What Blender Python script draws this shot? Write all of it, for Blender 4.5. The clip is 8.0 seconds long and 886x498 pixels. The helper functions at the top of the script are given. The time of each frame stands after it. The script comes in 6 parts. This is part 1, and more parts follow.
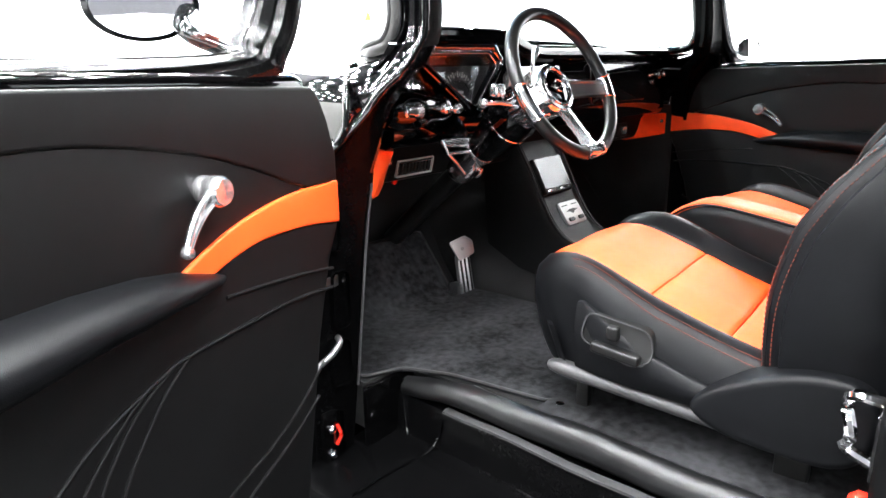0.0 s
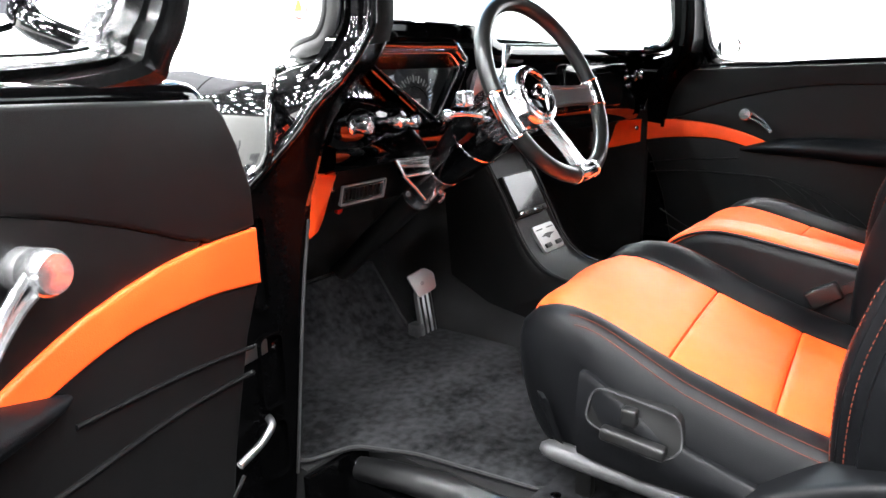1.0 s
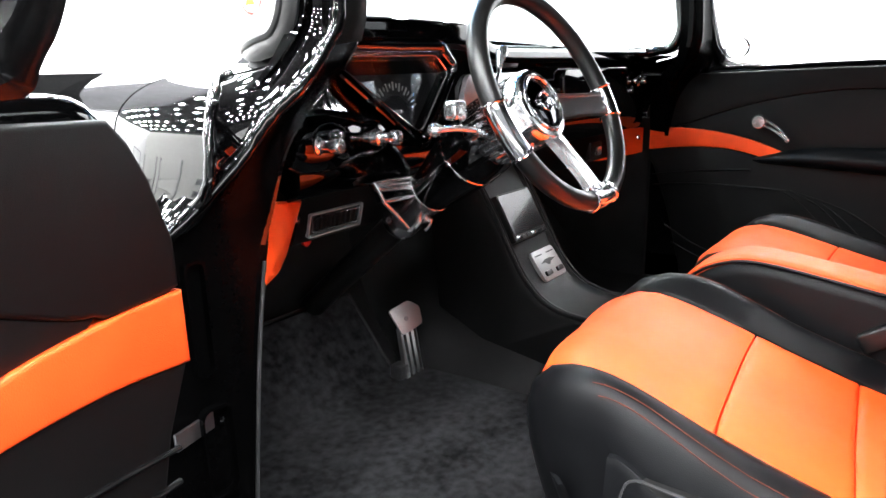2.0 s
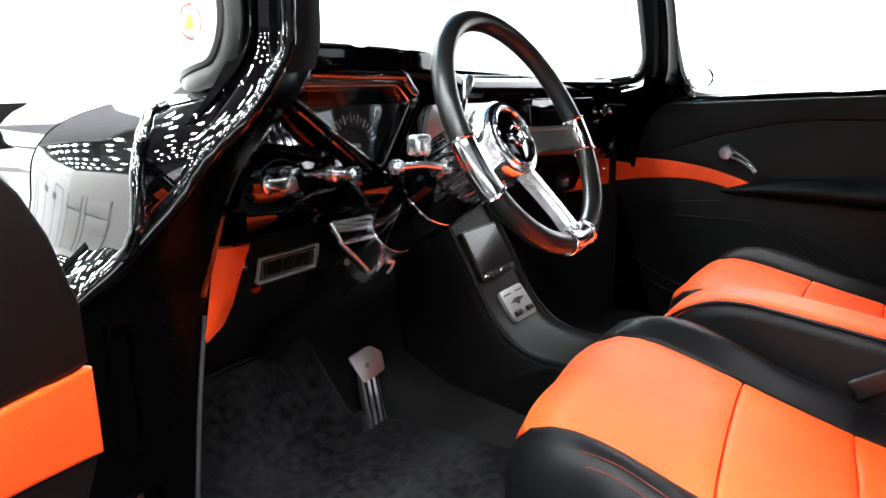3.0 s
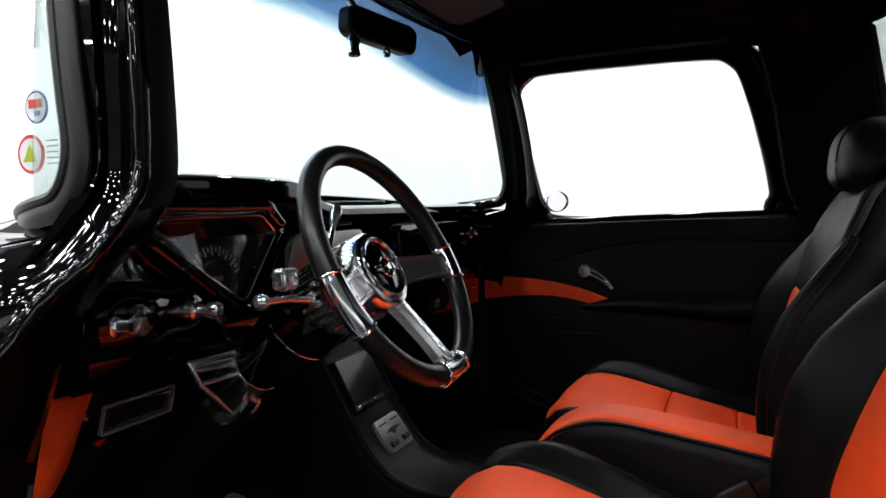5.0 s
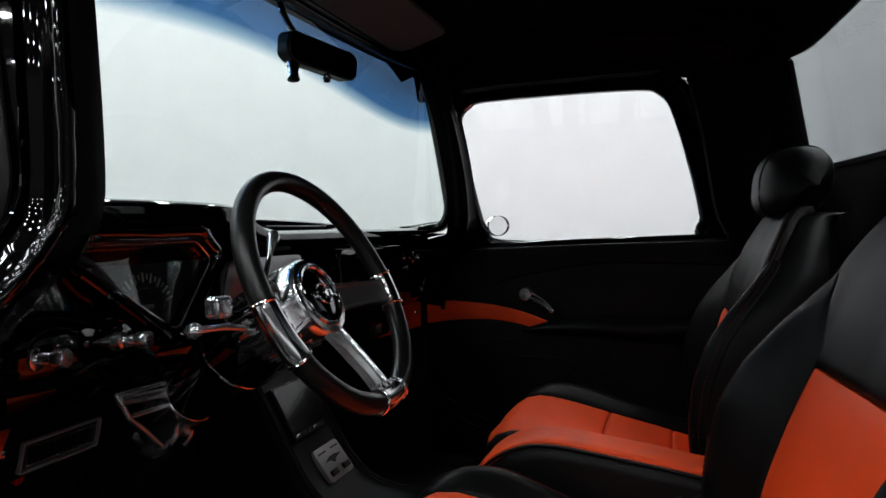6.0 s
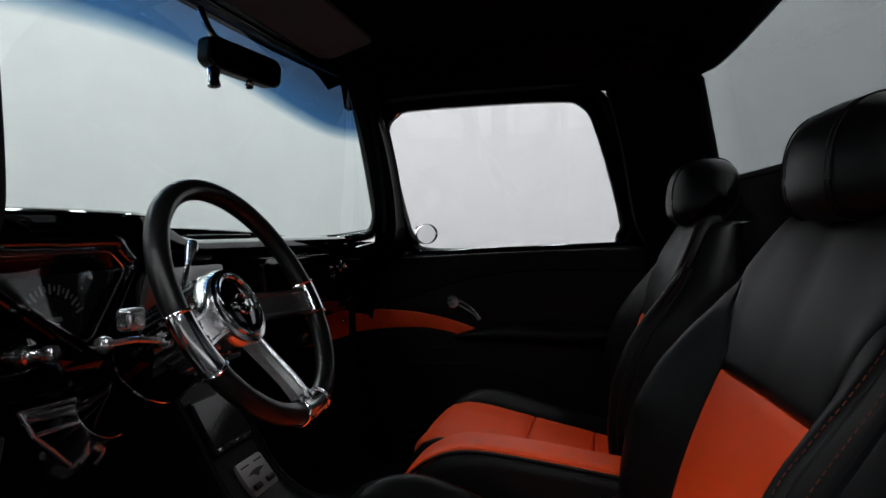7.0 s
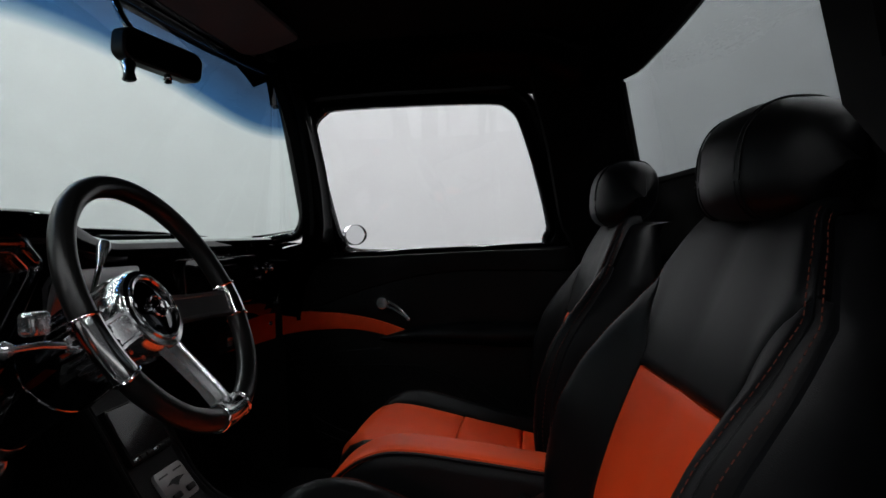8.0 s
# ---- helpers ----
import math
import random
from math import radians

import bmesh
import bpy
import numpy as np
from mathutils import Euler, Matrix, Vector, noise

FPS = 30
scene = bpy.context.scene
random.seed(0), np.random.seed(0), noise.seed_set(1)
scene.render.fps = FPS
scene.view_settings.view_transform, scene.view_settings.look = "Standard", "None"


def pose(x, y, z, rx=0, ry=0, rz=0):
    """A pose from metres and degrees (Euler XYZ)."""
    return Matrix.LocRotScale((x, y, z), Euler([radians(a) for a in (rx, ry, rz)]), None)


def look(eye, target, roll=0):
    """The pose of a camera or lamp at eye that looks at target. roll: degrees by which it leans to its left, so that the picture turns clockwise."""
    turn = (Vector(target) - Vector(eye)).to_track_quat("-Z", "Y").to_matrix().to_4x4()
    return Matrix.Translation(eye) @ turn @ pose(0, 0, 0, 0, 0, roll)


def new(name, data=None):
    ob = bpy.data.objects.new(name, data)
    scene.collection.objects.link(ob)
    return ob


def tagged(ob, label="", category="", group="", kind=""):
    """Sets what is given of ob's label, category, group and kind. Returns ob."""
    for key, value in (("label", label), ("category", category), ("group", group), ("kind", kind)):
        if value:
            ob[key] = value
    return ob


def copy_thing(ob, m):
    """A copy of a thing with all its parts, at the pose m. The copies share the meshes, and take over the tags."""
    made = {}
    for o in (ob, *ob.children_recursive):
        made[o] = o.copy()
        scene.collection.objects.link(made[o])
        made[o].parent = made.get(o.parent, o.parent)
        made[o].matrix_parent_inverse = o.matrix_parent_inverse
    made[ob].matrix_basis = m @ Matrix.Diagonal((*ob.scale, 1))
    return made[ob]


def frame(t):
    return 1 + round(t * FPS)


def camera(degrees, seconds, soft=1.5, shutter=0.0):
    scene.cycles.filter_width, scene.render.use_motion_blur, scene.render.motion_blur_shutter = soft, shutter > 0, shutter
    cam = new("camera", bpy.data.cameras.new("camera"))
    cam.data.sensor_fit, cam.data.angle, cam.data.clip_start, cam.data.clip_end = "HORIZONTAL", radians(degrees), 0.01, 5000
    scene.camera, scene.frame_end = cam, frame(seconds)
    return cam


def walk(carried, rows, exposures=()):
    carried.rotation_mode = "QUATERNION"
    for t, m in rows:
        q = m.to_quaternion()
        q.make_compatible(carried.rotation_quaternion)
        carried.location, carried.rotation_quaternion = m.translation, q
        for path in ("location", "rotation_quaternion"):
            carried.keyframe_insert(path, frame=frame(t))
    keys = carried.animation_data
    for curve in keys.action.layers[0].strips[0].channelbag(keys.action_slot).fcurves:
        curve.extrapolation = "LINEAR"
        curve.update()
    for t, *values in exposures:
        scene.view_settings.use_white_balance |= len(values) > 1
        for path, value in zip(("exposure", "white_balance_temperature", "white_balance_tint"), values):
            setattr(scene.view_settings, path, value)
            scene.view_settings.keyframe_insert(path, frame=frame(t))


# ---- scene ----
cam = camera(66.5, 8.0)
PATH = [
    (0, (-1.595, 0.217, 1.161), (-0.193, 1.538, 0.622), -0.8),
    (0.5, (-1.487, 0.332, 1.159), (-0.032, 1.597, 0.624), -0.9),
    (1, (-1.391, 0.421, 1.159), (0.106, 1.634, 0.624), -1.1),
    (2.5, (-1.193, 0.586, 1.157), (0.365, 1.735, 0.657), -1.3),
    (3, (-1.171, 0.605, 1.161), (0.442, 1.699, 0.712), -1.2),
    (3.5, (-1.159, 0.617, 1.166), (0.514, 1.649, 0.8), -1.4),
    (4, (-1.152, 0.619, 1.174), (0.59, 1.565, 0.913), -1.5),
    (4.5, (-1.152, 0.616, 1.178), (0.643, 1.48, 1.0), -1.5),
    (6, (-1.151, 0.601, 1.185), (0.745, 1.235, 1.123), -1.4),
    (6.5, (-1.151, 0.595, 1.186), (0.772, 1.143, 1.138), -1.4),
    (7, (-1.153, 0.586, 1.186), (0.797, 1.029, 1.142), -1.5),
    (7.5, (-1.151, 0.583, 1.185), (0.818, 0.93, 1.14), -1.5),
    (8, (-1.147, 0.579, 1.183), (0.837, 0.824, 1.139), -1.5),
]
EXPOSURES = [(0.0, 1.92), (1.0, 1.82), (2.5, 1.36), (3.5, 0.92), (4.0, 0.48), (4.5, -0.26), (6.0, -1.56), (7.0, -1.92), (8.0, -2.02)]
walk(cam, [(t, look(eye, target, roll)) for t, eye, target, roll in PATH], EXPOSURES)

# ---- light: a white showroom under rows of ceiling lamps ----
world = bpy.data.worlds.new("showroom_air")
scene.world = world
world.use_nodes = True
world.node_tree.nodes["Background"].inputs[0].default_value = (0.9, 0.95, 1.0, 1)
world.node_tree.nodes["Background"].inputs[1].default_value = 0.02
LAMP_GLOW = 215.0


# ---- materials ----
def rgb(r, g, b):
    return (r, g, b, 1.0)


def material(name, color, rough=0.5, metal=0.0, coat=0.0, spec=0.5, vary=0.0, scale=40.0, bump=0.0, bump_scale=300.0,
             rough_vary=0.0, glow=0.0, cells=False, wide=3.0):
    """A principled surface: colour varied at two scales, roughness varied, fine relief in metres."""
    m = bpy.data.materials.new(name)
    m.use_nodes = True
    nt = m.node_tree
    b = nt.nodes["Principled BSDF"]
    b.inputs["Base Color"].default_value = rgb(*color)
    b.inputs["Roughness"].default_value = rough
    b.inputs["Metallic"].default_value = metal
    b.inputs["Coat Weight"].default_value = coat
    b.inputs["Coat Roughness"].default_value = 0.02
    b.inputs["Specular IOR Level"].default_value = spec
    if glow:
        b.inputs["Emission Color"].default_value = rgb(*color)
        b.inputs["Emission Strength"].default_value = glow
    co = nt.nodes.new("ShaderNodeTexCoord")
    if vary or rough_vary:
        fine = nt.nodes.new("ShaderNodeTexNoise")
        fine.inputs["Scale"].default_value = scale
        fine.inputs["Detail"].default_value = 5
        nt.links.new(co.outputs["Object"], fine.inputs["Vector"])
        broad = nt.nodes.new("ShaderNodeTexNoise")
        broad.inputs["Scale"].default_value = wide
        broad.inputs["Detail"].default_value = 3
        nt.links.new(co.outputs["Object"], broad.inputs["Vector"])
        both = nt.nodes.new("ShaderNodeMath")
        both.operation = "ADD"
        nt.links.new(fine.outputs["Fac"], both.inputs[0])
        nt.links.new(broad.outputs["Fac"], both.inputs[1])
        if vary:
            ramp = nt.nodes.new("ShaderNodeMapRange")
            ramp.inputs["From Min"].default_value, ramp.inputs["From Max"].default_value = 0.7, 1.3
            ramp.inputs["To Min"].default_value, ramp.inputs["To Max"].default_value = 1 - vary, 1 + vary
            nt.links.new(both.outputs[0], ramp.inputs["Value"])
            mul = nt.nodes.new("ShaderNodeVectorMath")
            mul.operation = "SCALE"
            mul.inputs[0].default_value = color
            nt.links.new(ramp.outputs[0], mul.inputs["Scale"])
            nt.links.new(mul.outputs[0], b.inputs["Base Color"])
        if rough_vary:
            r2 = nt.nodes.new("ShaderNodeMapRange")
            r2.inputs["From Min"].default_value, r2.inputs["From Max"].default_value = 0.7, 1.3
            r2.inputs["To Min"].default_value, r2.inputs["To Max"].default_value = max(0.0, rough - rough_vary), rough + rough_vary
            nt.links.new(both.outputs[0], r2.inputs["Value"])
            nt.links.new(r2.outputs[0], b.inputs["Roughness"])
    if bump:
        if cells:
            tex = nt.nodes.new("ShaderNodeTexVoronoi")
            tex.feature = "DISTANCE_TO_EDGE"
            out = tex.outputs["Distance"]
        else:
            tex = nt.nodes.new("ShaderNodeTexNoise")
            tex.inputs["Detail"].default_value = 4
            out = tex.outputs["Fac"]
        tex.inputs["Scale"].default_value = bump_scale
        nt.links.new(co.outputs["Object"], tex.inputs["Vector"])
        bp = nt.nodes.new("ShaderNodeBump")
        bp.inputs["Strength"].default_value = 0.6
        bp.inputs["Distance"].default_value = bump
        nt.links.new(out, bp.inputs["Height"])
        nt.links.new(bp.outputs[0], b.inputs["Normal"])
    return m


def glass(name, tint, gloss=0.06, band=False):
    """A clear pane: tinted see-through with mirror gloss by Fresnel. band: a blue shade band along the top."""
    m = bpy.data.materials.new(name)
    m.use_nodes = True
    nt = m.node_tree
    nt.nodes.clear()
    out = nt.nodes.new("ShaderNodeOutputMaterial")
    clear = nt.nodes.new("ShaderNodeBsdfTransparent")
    clear.inputs[0].default_value = rgb(*tint)
    shine = nt.nodes.new("ShaderNodeBsdfGlossy")
    shine.inputs["Roughness"].default_value = 0.01
    facing = nt.nodes.new("ShaderNodeLayerWeight")
    facing.inputs["Blend"].default_value = 0.5
    power = nt.nodes.new("ShaderNodeMath")
    power.operation = "POWER"
    power.inputs[1].default_value = 5.0
    nt.links.new(facing.outputs["Facing"], power.inputs[0])
    gain = nt.nodes.new("ShaderNodeMath")
    gain.operation = "MULTIPLY_ADD"
    gain.inputs[1].default_value, gain.inputs[2].default_value = 1.0 - gloss, gloss
    nt.links.new(power.outputs[0], gain.inputs[0])
    mix = nt.nodes.new("ShaderNodeMixShader")
    nt.links.new(gain.outputs[0], mix.inputs[0])
    nt.links.new(clear.outputs[0], mix.inputs[1])
    nt.links.new(shine.outputs[0], mix.inputs[2])
    nt.links.new(mix.outputs[0], out.inputs[0])
    if band:
        co = nt.nodes.new("ShaderNodeTexCoord")
        sep = nt.nodes.new("ShaderNodeSeparateXYZ")
        nt.links.new(co.outputs["Object"], sep.inputs[0])
        ramp = nt.nodes.new("ShaderNodeValToRGB")
        ramp.color_ramp.elements[0].position, ramp.color_ramp.elements[0].color = 0.0, rgb(*tint)
        ramp.color_ramp.elements[1].position, ramp.color_ramp.elements[1].color = 1.0, rgb(0.035, 0.07, 0.13)
        for at, shade in ((0.16, (0.26, 0.40, 0.50)), (0.34, (0.035, 0.115, 0.25))):
            ramp.color_ramp.elements.new(at).color = rgb(*shade)
        mr = nt.nodes.new("ShaderNodeMapRange")
        mr.inputs["From Min"].default_value, mr.inputs["From Max"].default_value = BAND_LOW, BAND_HIGH
        square = nt.nodes.new("ShaderNodeMath")
        square.operation = "MULTIPLY"
        nt.links.new(sep.outputs["X"], square.inputs[0])
        nt.links.new(sep.outputs["X"], square.inputs[1])
        dip = nt.nodes.new("ShaderNodeMath")
        dip.operation = "MULTIPLY_ADD"
        dip.inputs[1].default_value = 0.22
        nt.links.new(square.outputs[0], dip.inputs[0])
        nt.links.new(sep.outputs["Z"], dip.inputs[2])
        nt.links.new(dip.outputs[0], mr.inputs["Value"])
        nt.links.new(mr.outputs[0], ramp.inputs[0])
        nt.links.new(ramp.outputs[0], clear.inputs[0])
    return m


BAND_LOW, BAND_HIGH = 1.535, 1.645
PAINT = material("black_gloss_paint", (0.0009, 0.0009, 0.001), 0.06, spec=0.10, coat=1.0, vary=0.25, scale=900, rough_vary=0.03)
JAMB_PAINT = material("dusty_black_paint", (0.0011, 0.0011, 0.0012), 0.2, spec=0.032, vary=0.25, scale=200, rough_vary=0.06)
SOFT_PAINT = material("hazed_black_paint", (0.0012, 0.0012, 0.0013), 0.17, spec=0.42, vary=0.25, scale=200, rough_vary=0.05)
BLACK_CHROME = material("smoked_chrome", (0.15, 0.15, 0.155), 0.07, metal=1.0)
VINYL = material("black_vinyl", (0.0028, 0.0028, 0.0030), 0.46, spec=0.16, vary=0.2, scale=60, bump=0.0004, bump_scale=900, cells=True)
LEATHER = material("black_leather", (0.0032, 0.0034, 0.0040), 0.40, spec=0.122, vary=0.2, scale=50, bump=0.0003, bump_scale=520, cells=True)
ORANGE = material("orange_leather", (0.90, 0.081, 0.012), 0.46, spec=0.26, vary=0.07, scale=40, bump=0.0005, bump_scale=520, cells=True, rough_vary=0.05)
ORANGE_STITCH = material("orange_stitching", (0.10, 0.022, 0.012), 0.8, spec=0.2)
CARPET = material("black_carpet", (0.0075, 0.0075, 0.0079), 0.95, vary=0.55, scale=700, bump=0.003, bump_scale=900, wide=9, spec=0.2)
MAT_PILE = material("black_mat_pile", (0.0165, 0.0168, 0.0182), 1.0, vary=0.85, scale=60, bump=0.0025, bump_scale=1300, wide=6, spec=0.1)
RAIL_GREY = material("grey_rail_plastic", (0.034, 0.034, 0.035), 0.42, spec=0.35, vary=0.2, scale=60, bump=0.0006, bump_scale=200)
SILL_VINYL = material("sill_vinyl", (0.0035, 0.0035, 0.0038), 0.34, spec=0.4, vary=0.2, scale=90)
BINDING = material("grey_binding_tape", (0.015, 0.015, 0.016), 0.7, spec=0.3, vary=0.2, scale=200)
VISOR = material("grey_visor_cloth", (0.16, 0.16, 0.163), 0.8, spec=0.3, vary=0.15, scale=300, bump=0.0004, bump_scale=700)
RUBBER = material("black_rubber", (0.004, 0.004, 0.004), 0.55, spec=0.03, vary=0.2, scale=80, bump=0.0003)
GASKET = material("windshield_rubber", (0.02, 0.02, 0.02), 0.34, spec=0.4, vary=0.15, scale=50)
CHROME = material("chrome", (0.92, 0.92, 0.93), 0.07, metal=1.0)
BILLET = material("polished_aluminium", (0.95, 0.95, 0.96), 0.24, metal=1.0, bump=0.00008, bump_scale=40)
HUB_ALLOY = material("hub_alloy", (0.92, 0.92, 0.93), 0.15, metal=1.0)
BRUSHED = material("brushed_aluminium", (0.45, 0.45, 0.455), 0.34, metal=1.0, vary=0.05, scale=300)
STEEL = material("bare_steel", (0.33, 0.33, 0.34), 0.38, metal=1.0, vary=0.2, scale=120, rough_vary=0.1)
BLACK_PLASTIC = material("black_plastic", (0.006, 0.006, 0.006), 0.38, spec=0.28, vary=0.15, scale=80, bump=0.0002)
SATIN_PLASTIC = material("satin_grey_plastic", (0.03, 0.03, 0.031), 0.3, spec=0.5, vary=0.15, scale=80)
RIM_GRIP = material("black_rim_leather", (0.007, 0.007, 0.007), 0.30, spec=0.4, vary=0.2, scale=60, bump=0.00008, bump_scale=700, cells=True)
HEADLINER = material("black_headliner_cloth", (0.006, 0.006, 0.006), 0.85, spec=0.2, vary=0.25, scale=500, bump=0.001, bump_scale=800)
GAUGE_FACE = material("black_gauge_face", (0.008, 0.008, 0.009), 0.3, vary=0.1)
GAUGE_MARK = material("pale_gauge_marks", (0.30, 0.30, 0.29), 0.5)
SCREEN = material("dark_screen_glass", (0.014, 0.014, 0.015), 0.14, coat=0.2, spec=0.3, vary=0.1)
SILVER = material("silver_panel", (0.72, 0.72, 0.73), 0.17, metal=0.9, vary=0.05, scale=200)
SATIN_SILVER = material("satin_silver_plate", (0.34, 0.338, 0.335), 0.38, metal=0.35, vary=0.06, scale=200)
RED_LENS = material("red_lens", (0.6, 0.02, 0.01), 0.2)
WHITE_INK = material("white_print", (0.8, 0.8, 0.8), 0.5)
BLUE_INK = material("blue_print", (0.02, 0.08, 0.40), 0.5)
RED_INK = material("red_print", (0.65, 0.04, 0.03), 0.5)
GREEN_INK = material("yellow_green_print", (0.42, 0.5, 0.02), 0.5)
GREY_INK = material("grey_print", (0.3, 0.33, 0.34), 0.6)
WALL_WHITE = material("white_wall_paint", (0.88, 0.88, 0.885), 0.8, vary=0.02, scale=3, bump=0.0005)
FLOOR_EPOXY = material("dark_epoxy_floor", (0.014, 0.014, 0.015), 0.25, spec=0.25, vary=0.06, scale=5)
SATIN_BLACK = material("satin_black_undercoat", (0.0026, 0.0026, 0.0027), 0.6, spec=0.04, vary=0.3, scale=60, bump=0.0004, bump_scale=150)
WALL_GREY = material("pale_grey_wall_paint", (0.62, 0.62, 0.60), 0.8, vary=0.03, scale=3, bump=0.0005)
WALL_DARK = material("dark_upper_wall", (0.05, 0.05, 0.054), 0.8, vary=0.1, scale=4)
CEIL_DARK = material("dark_ceiling_deck", (0.03, 0.03, 0.033), 0.8, vary=0.2, scale=5)
DUCT = material("grey_duct", (0.30, 0.30, 0.31), 0.5, vary=0.1, scale=8)
LAMP = material("lamp_lens", (0.965, 0.985, 1.0), 0.4, glow=LAMP_GLOW)
WS_GLASS = glass("windshield_glass", (0.76, 0.835, 0.815), band=True)
SIDE_GLASS = glass("side_glass", (0.95, 0.955, 0.965))
REAR_GLASS = glass("tinted_rear_glass", (0.41, 0.44, 0.45), gloss=0.12)
DIAL_GLASS = glass("dial_glass", (0.95, 0.95, 0.95), gloss=0.2)
MIRROR = material("mirror_silver", (0.92, 0.92, 0.93), 0.01, metal=1.0)


# ---- builders ----
def part(name, bm, mat, parent=None, label="", smooth=True, kind=""):
    """Links a bmesh, built in world places, as one mesh object under its thing."""
    bmesh.ops.remove_doubles(bm, verts=bm.verts, dist=1e-6)
    bmesh.ops.recalc_face_normals(bm, faces=bm.faces)
    me = bpy.data.meshes.new(name)
    bm.to_mesh(me)
    bm.free()
    me.materials.append(mat)
    ob = new(name, me)
    if smooth:
        me.shade_smooth()
        me.set_sharp_from_angle(angle=radians(38))
    if parent:
        ob.parent = parent
        ob.matrix_parent_inverse = parent.matrix_basis.inverted() if parent.parent is None else Matrix()
    if label or kind:
        tagged(ob, label, "", "", kind)
    return ob


def thing(name, at, label, category, group="", kind=""):
    ob = new(name)
    ob.empty_display_size = 0.05
    ob.location = at
    bpy.context.view_layer.update()
    return tagged(ob, label, category, group, kind)


def V(*a):
    return Vector(a)


def bevelled(bm, width, segments=2, angle=30):
    if width:
        edges = [e for e in bm.edges if len(e.link_faces) == 2 and e.calc_face_angle(0) > radians(angle)]
        bmesh.ops.bevel(bm, geom=edges, offset=width, segments=segments, profile=0.6, affect="EDGES", clamp_overlap=True)
    return bm


def box(lo, hi, bevel=0.0, segments=2, turn=None):
    """A box between two corners, with rounded edges; turn: a matrix laid on afterwards."""
    bm = bmesh.new()
    bmesh.ops.create_cube(bm, size=1)
    lo, hi = Vector(lo), Vector(hi)
    for v in bm.verts:
        v.co = Vector((lo[i] + (v.co[i] + 0.5) * (hi[i] - lo[i]) for i in range(3)))
    bevelled(bm, bevel, segments)
    if turn:
        bm.transform(turn)
    return bm


def loft(rings, cap=True, close_rings=True, closed_path=False):
    """A skin over rings of equally many points."""
    bm = bmesh.new()
    rows = [[bm.verts.new(p) for p in ring] for ring in rings]
    n = len(rings[0])
    pairs = list(zip(rows, rows[1:])) + ([(rows[-1], rows[0])] if closed_path else [])
    for a, b in pairs:
        for i in range(n if close_rings else n - 1):
            j = (i + 1) % n
            bm.faces.new((a[i], a[j], b[j], b[i]))
    if cap and close_rings and not closed_path:
        bm.faces.new(rows[0][::-1])
        bm.faces.new(rows[-1])
    return bm


def smooth_path(points, steps=6, closed=False):
    """A Catmull-Rom curve through points."""
    pts = [Vector(p) for p in points]
    n = len(pts)
    out = []
    for i in range(n if closed else n - 1):
        if closed:
            p0, p1, p2, p3 = (pts[(i + k) % n] for k in (-1, 0, 1, 2))
        else:
            p1, p2 = pts[i], pts[i + 1]
            p0 = pts[i - 1] if i else p1 * 2 - p2
            p3 = pts[i + 2] if i + 2 < n else p2 * 2 - p1
        for k in range(steps):
            t = k / steps
            out.append(0.5 * (2 * p1 + (p2 - p0) * t + (2 * p0 - 5 * p1 + 4 * p2 - p3) * t * t + (3 * p1 - p0 - 3 * p2 + p3) * t ** 3))
    if not closed:
        out.append(pts[-1].copy())
    return out


def tube(points, radius, sides=10, closed=False, flat=1.0, hint=(0, 0, 1), taper=None):
    """A round (or flattened) bar along points. taper: the radius' factor at each point."""
    pts = [Vector(p) for p in points]
    rings = []
    n = len(pts)
    for i, p in enumerate(pts):
        a = pts[(i - 1) % n] if closed or i else p
        b = pts[(i + 1) % n] if closed or i + 1 < n else p
        d = (b - a).normalized()
        side = d.cross(Vector(hint[i] if isinstance(hint, list) else hint))
        if side.length < 1e-4:
            side = d.cross(Vector((0, 1, 0.01)))
        side.normalize()
        up = side.cross(d).normalized()
        r = radius * (taper[i] if taper else 1.0)
        rings.append([p + side * (math.cos(2 * math.pi * k / sides) * r) + up * (math.sin(2 * math.pi * k / sides) * r * flat) for k in range(sides)])
    return loft(rings, closed_path=closed)


def frame_of(axis, at):
    """A matrix whose z is axis, at a place."""
    m = Vector(axis).normalized().to_track_quat("Z", "Y").to_matrix().to_4x4()
    m.translation = Vector(at)
    return m


def turned(profile, m, sides=32):
    """A body of revolution: profile of (radius, height) laid by matrix m."""
    rings = [[m @ Vector((r * math.cos(2 * math.pi * k / sides), r * math.sin(2 * math.pi * k / sides), h)) for k in range(sides)] for r, h in profile]
    return loft(rings)


def slab(outline, lay, low, high, bevel=0.003, segments=2):
    """A plate: a flat outline of (a, b), laid by lay(a, b, depth) between two depths, edges rounded."""
    bm = bmesh.new()
    top = [bm.verts.new(lay(a, b, high)) for a, b in outline]
    bot = [bm.verts.new(lay(a, b, low)) for a, b in outline]
    n = len(outline)
    bm.faces.new(top)
    bm.faces.new(bot[::-1])
    for i in range(n):
        j = (i + 1) % n
        bm.faces.new((top[i], bot[i], bot[j], top[j]))
    bmesh.ops.recalc_face_normals(bm, faces=bm.faces)
    if bevel:
        rim = [e for e in bm.edges if all(v in set(top) for v in e.verts)]
        bmesh.ops.bevel(bm, geom=rim, offset=bevel, segments=segments, profile=0.6, affect="EDGES", clamp_overlap=True)
    return bm


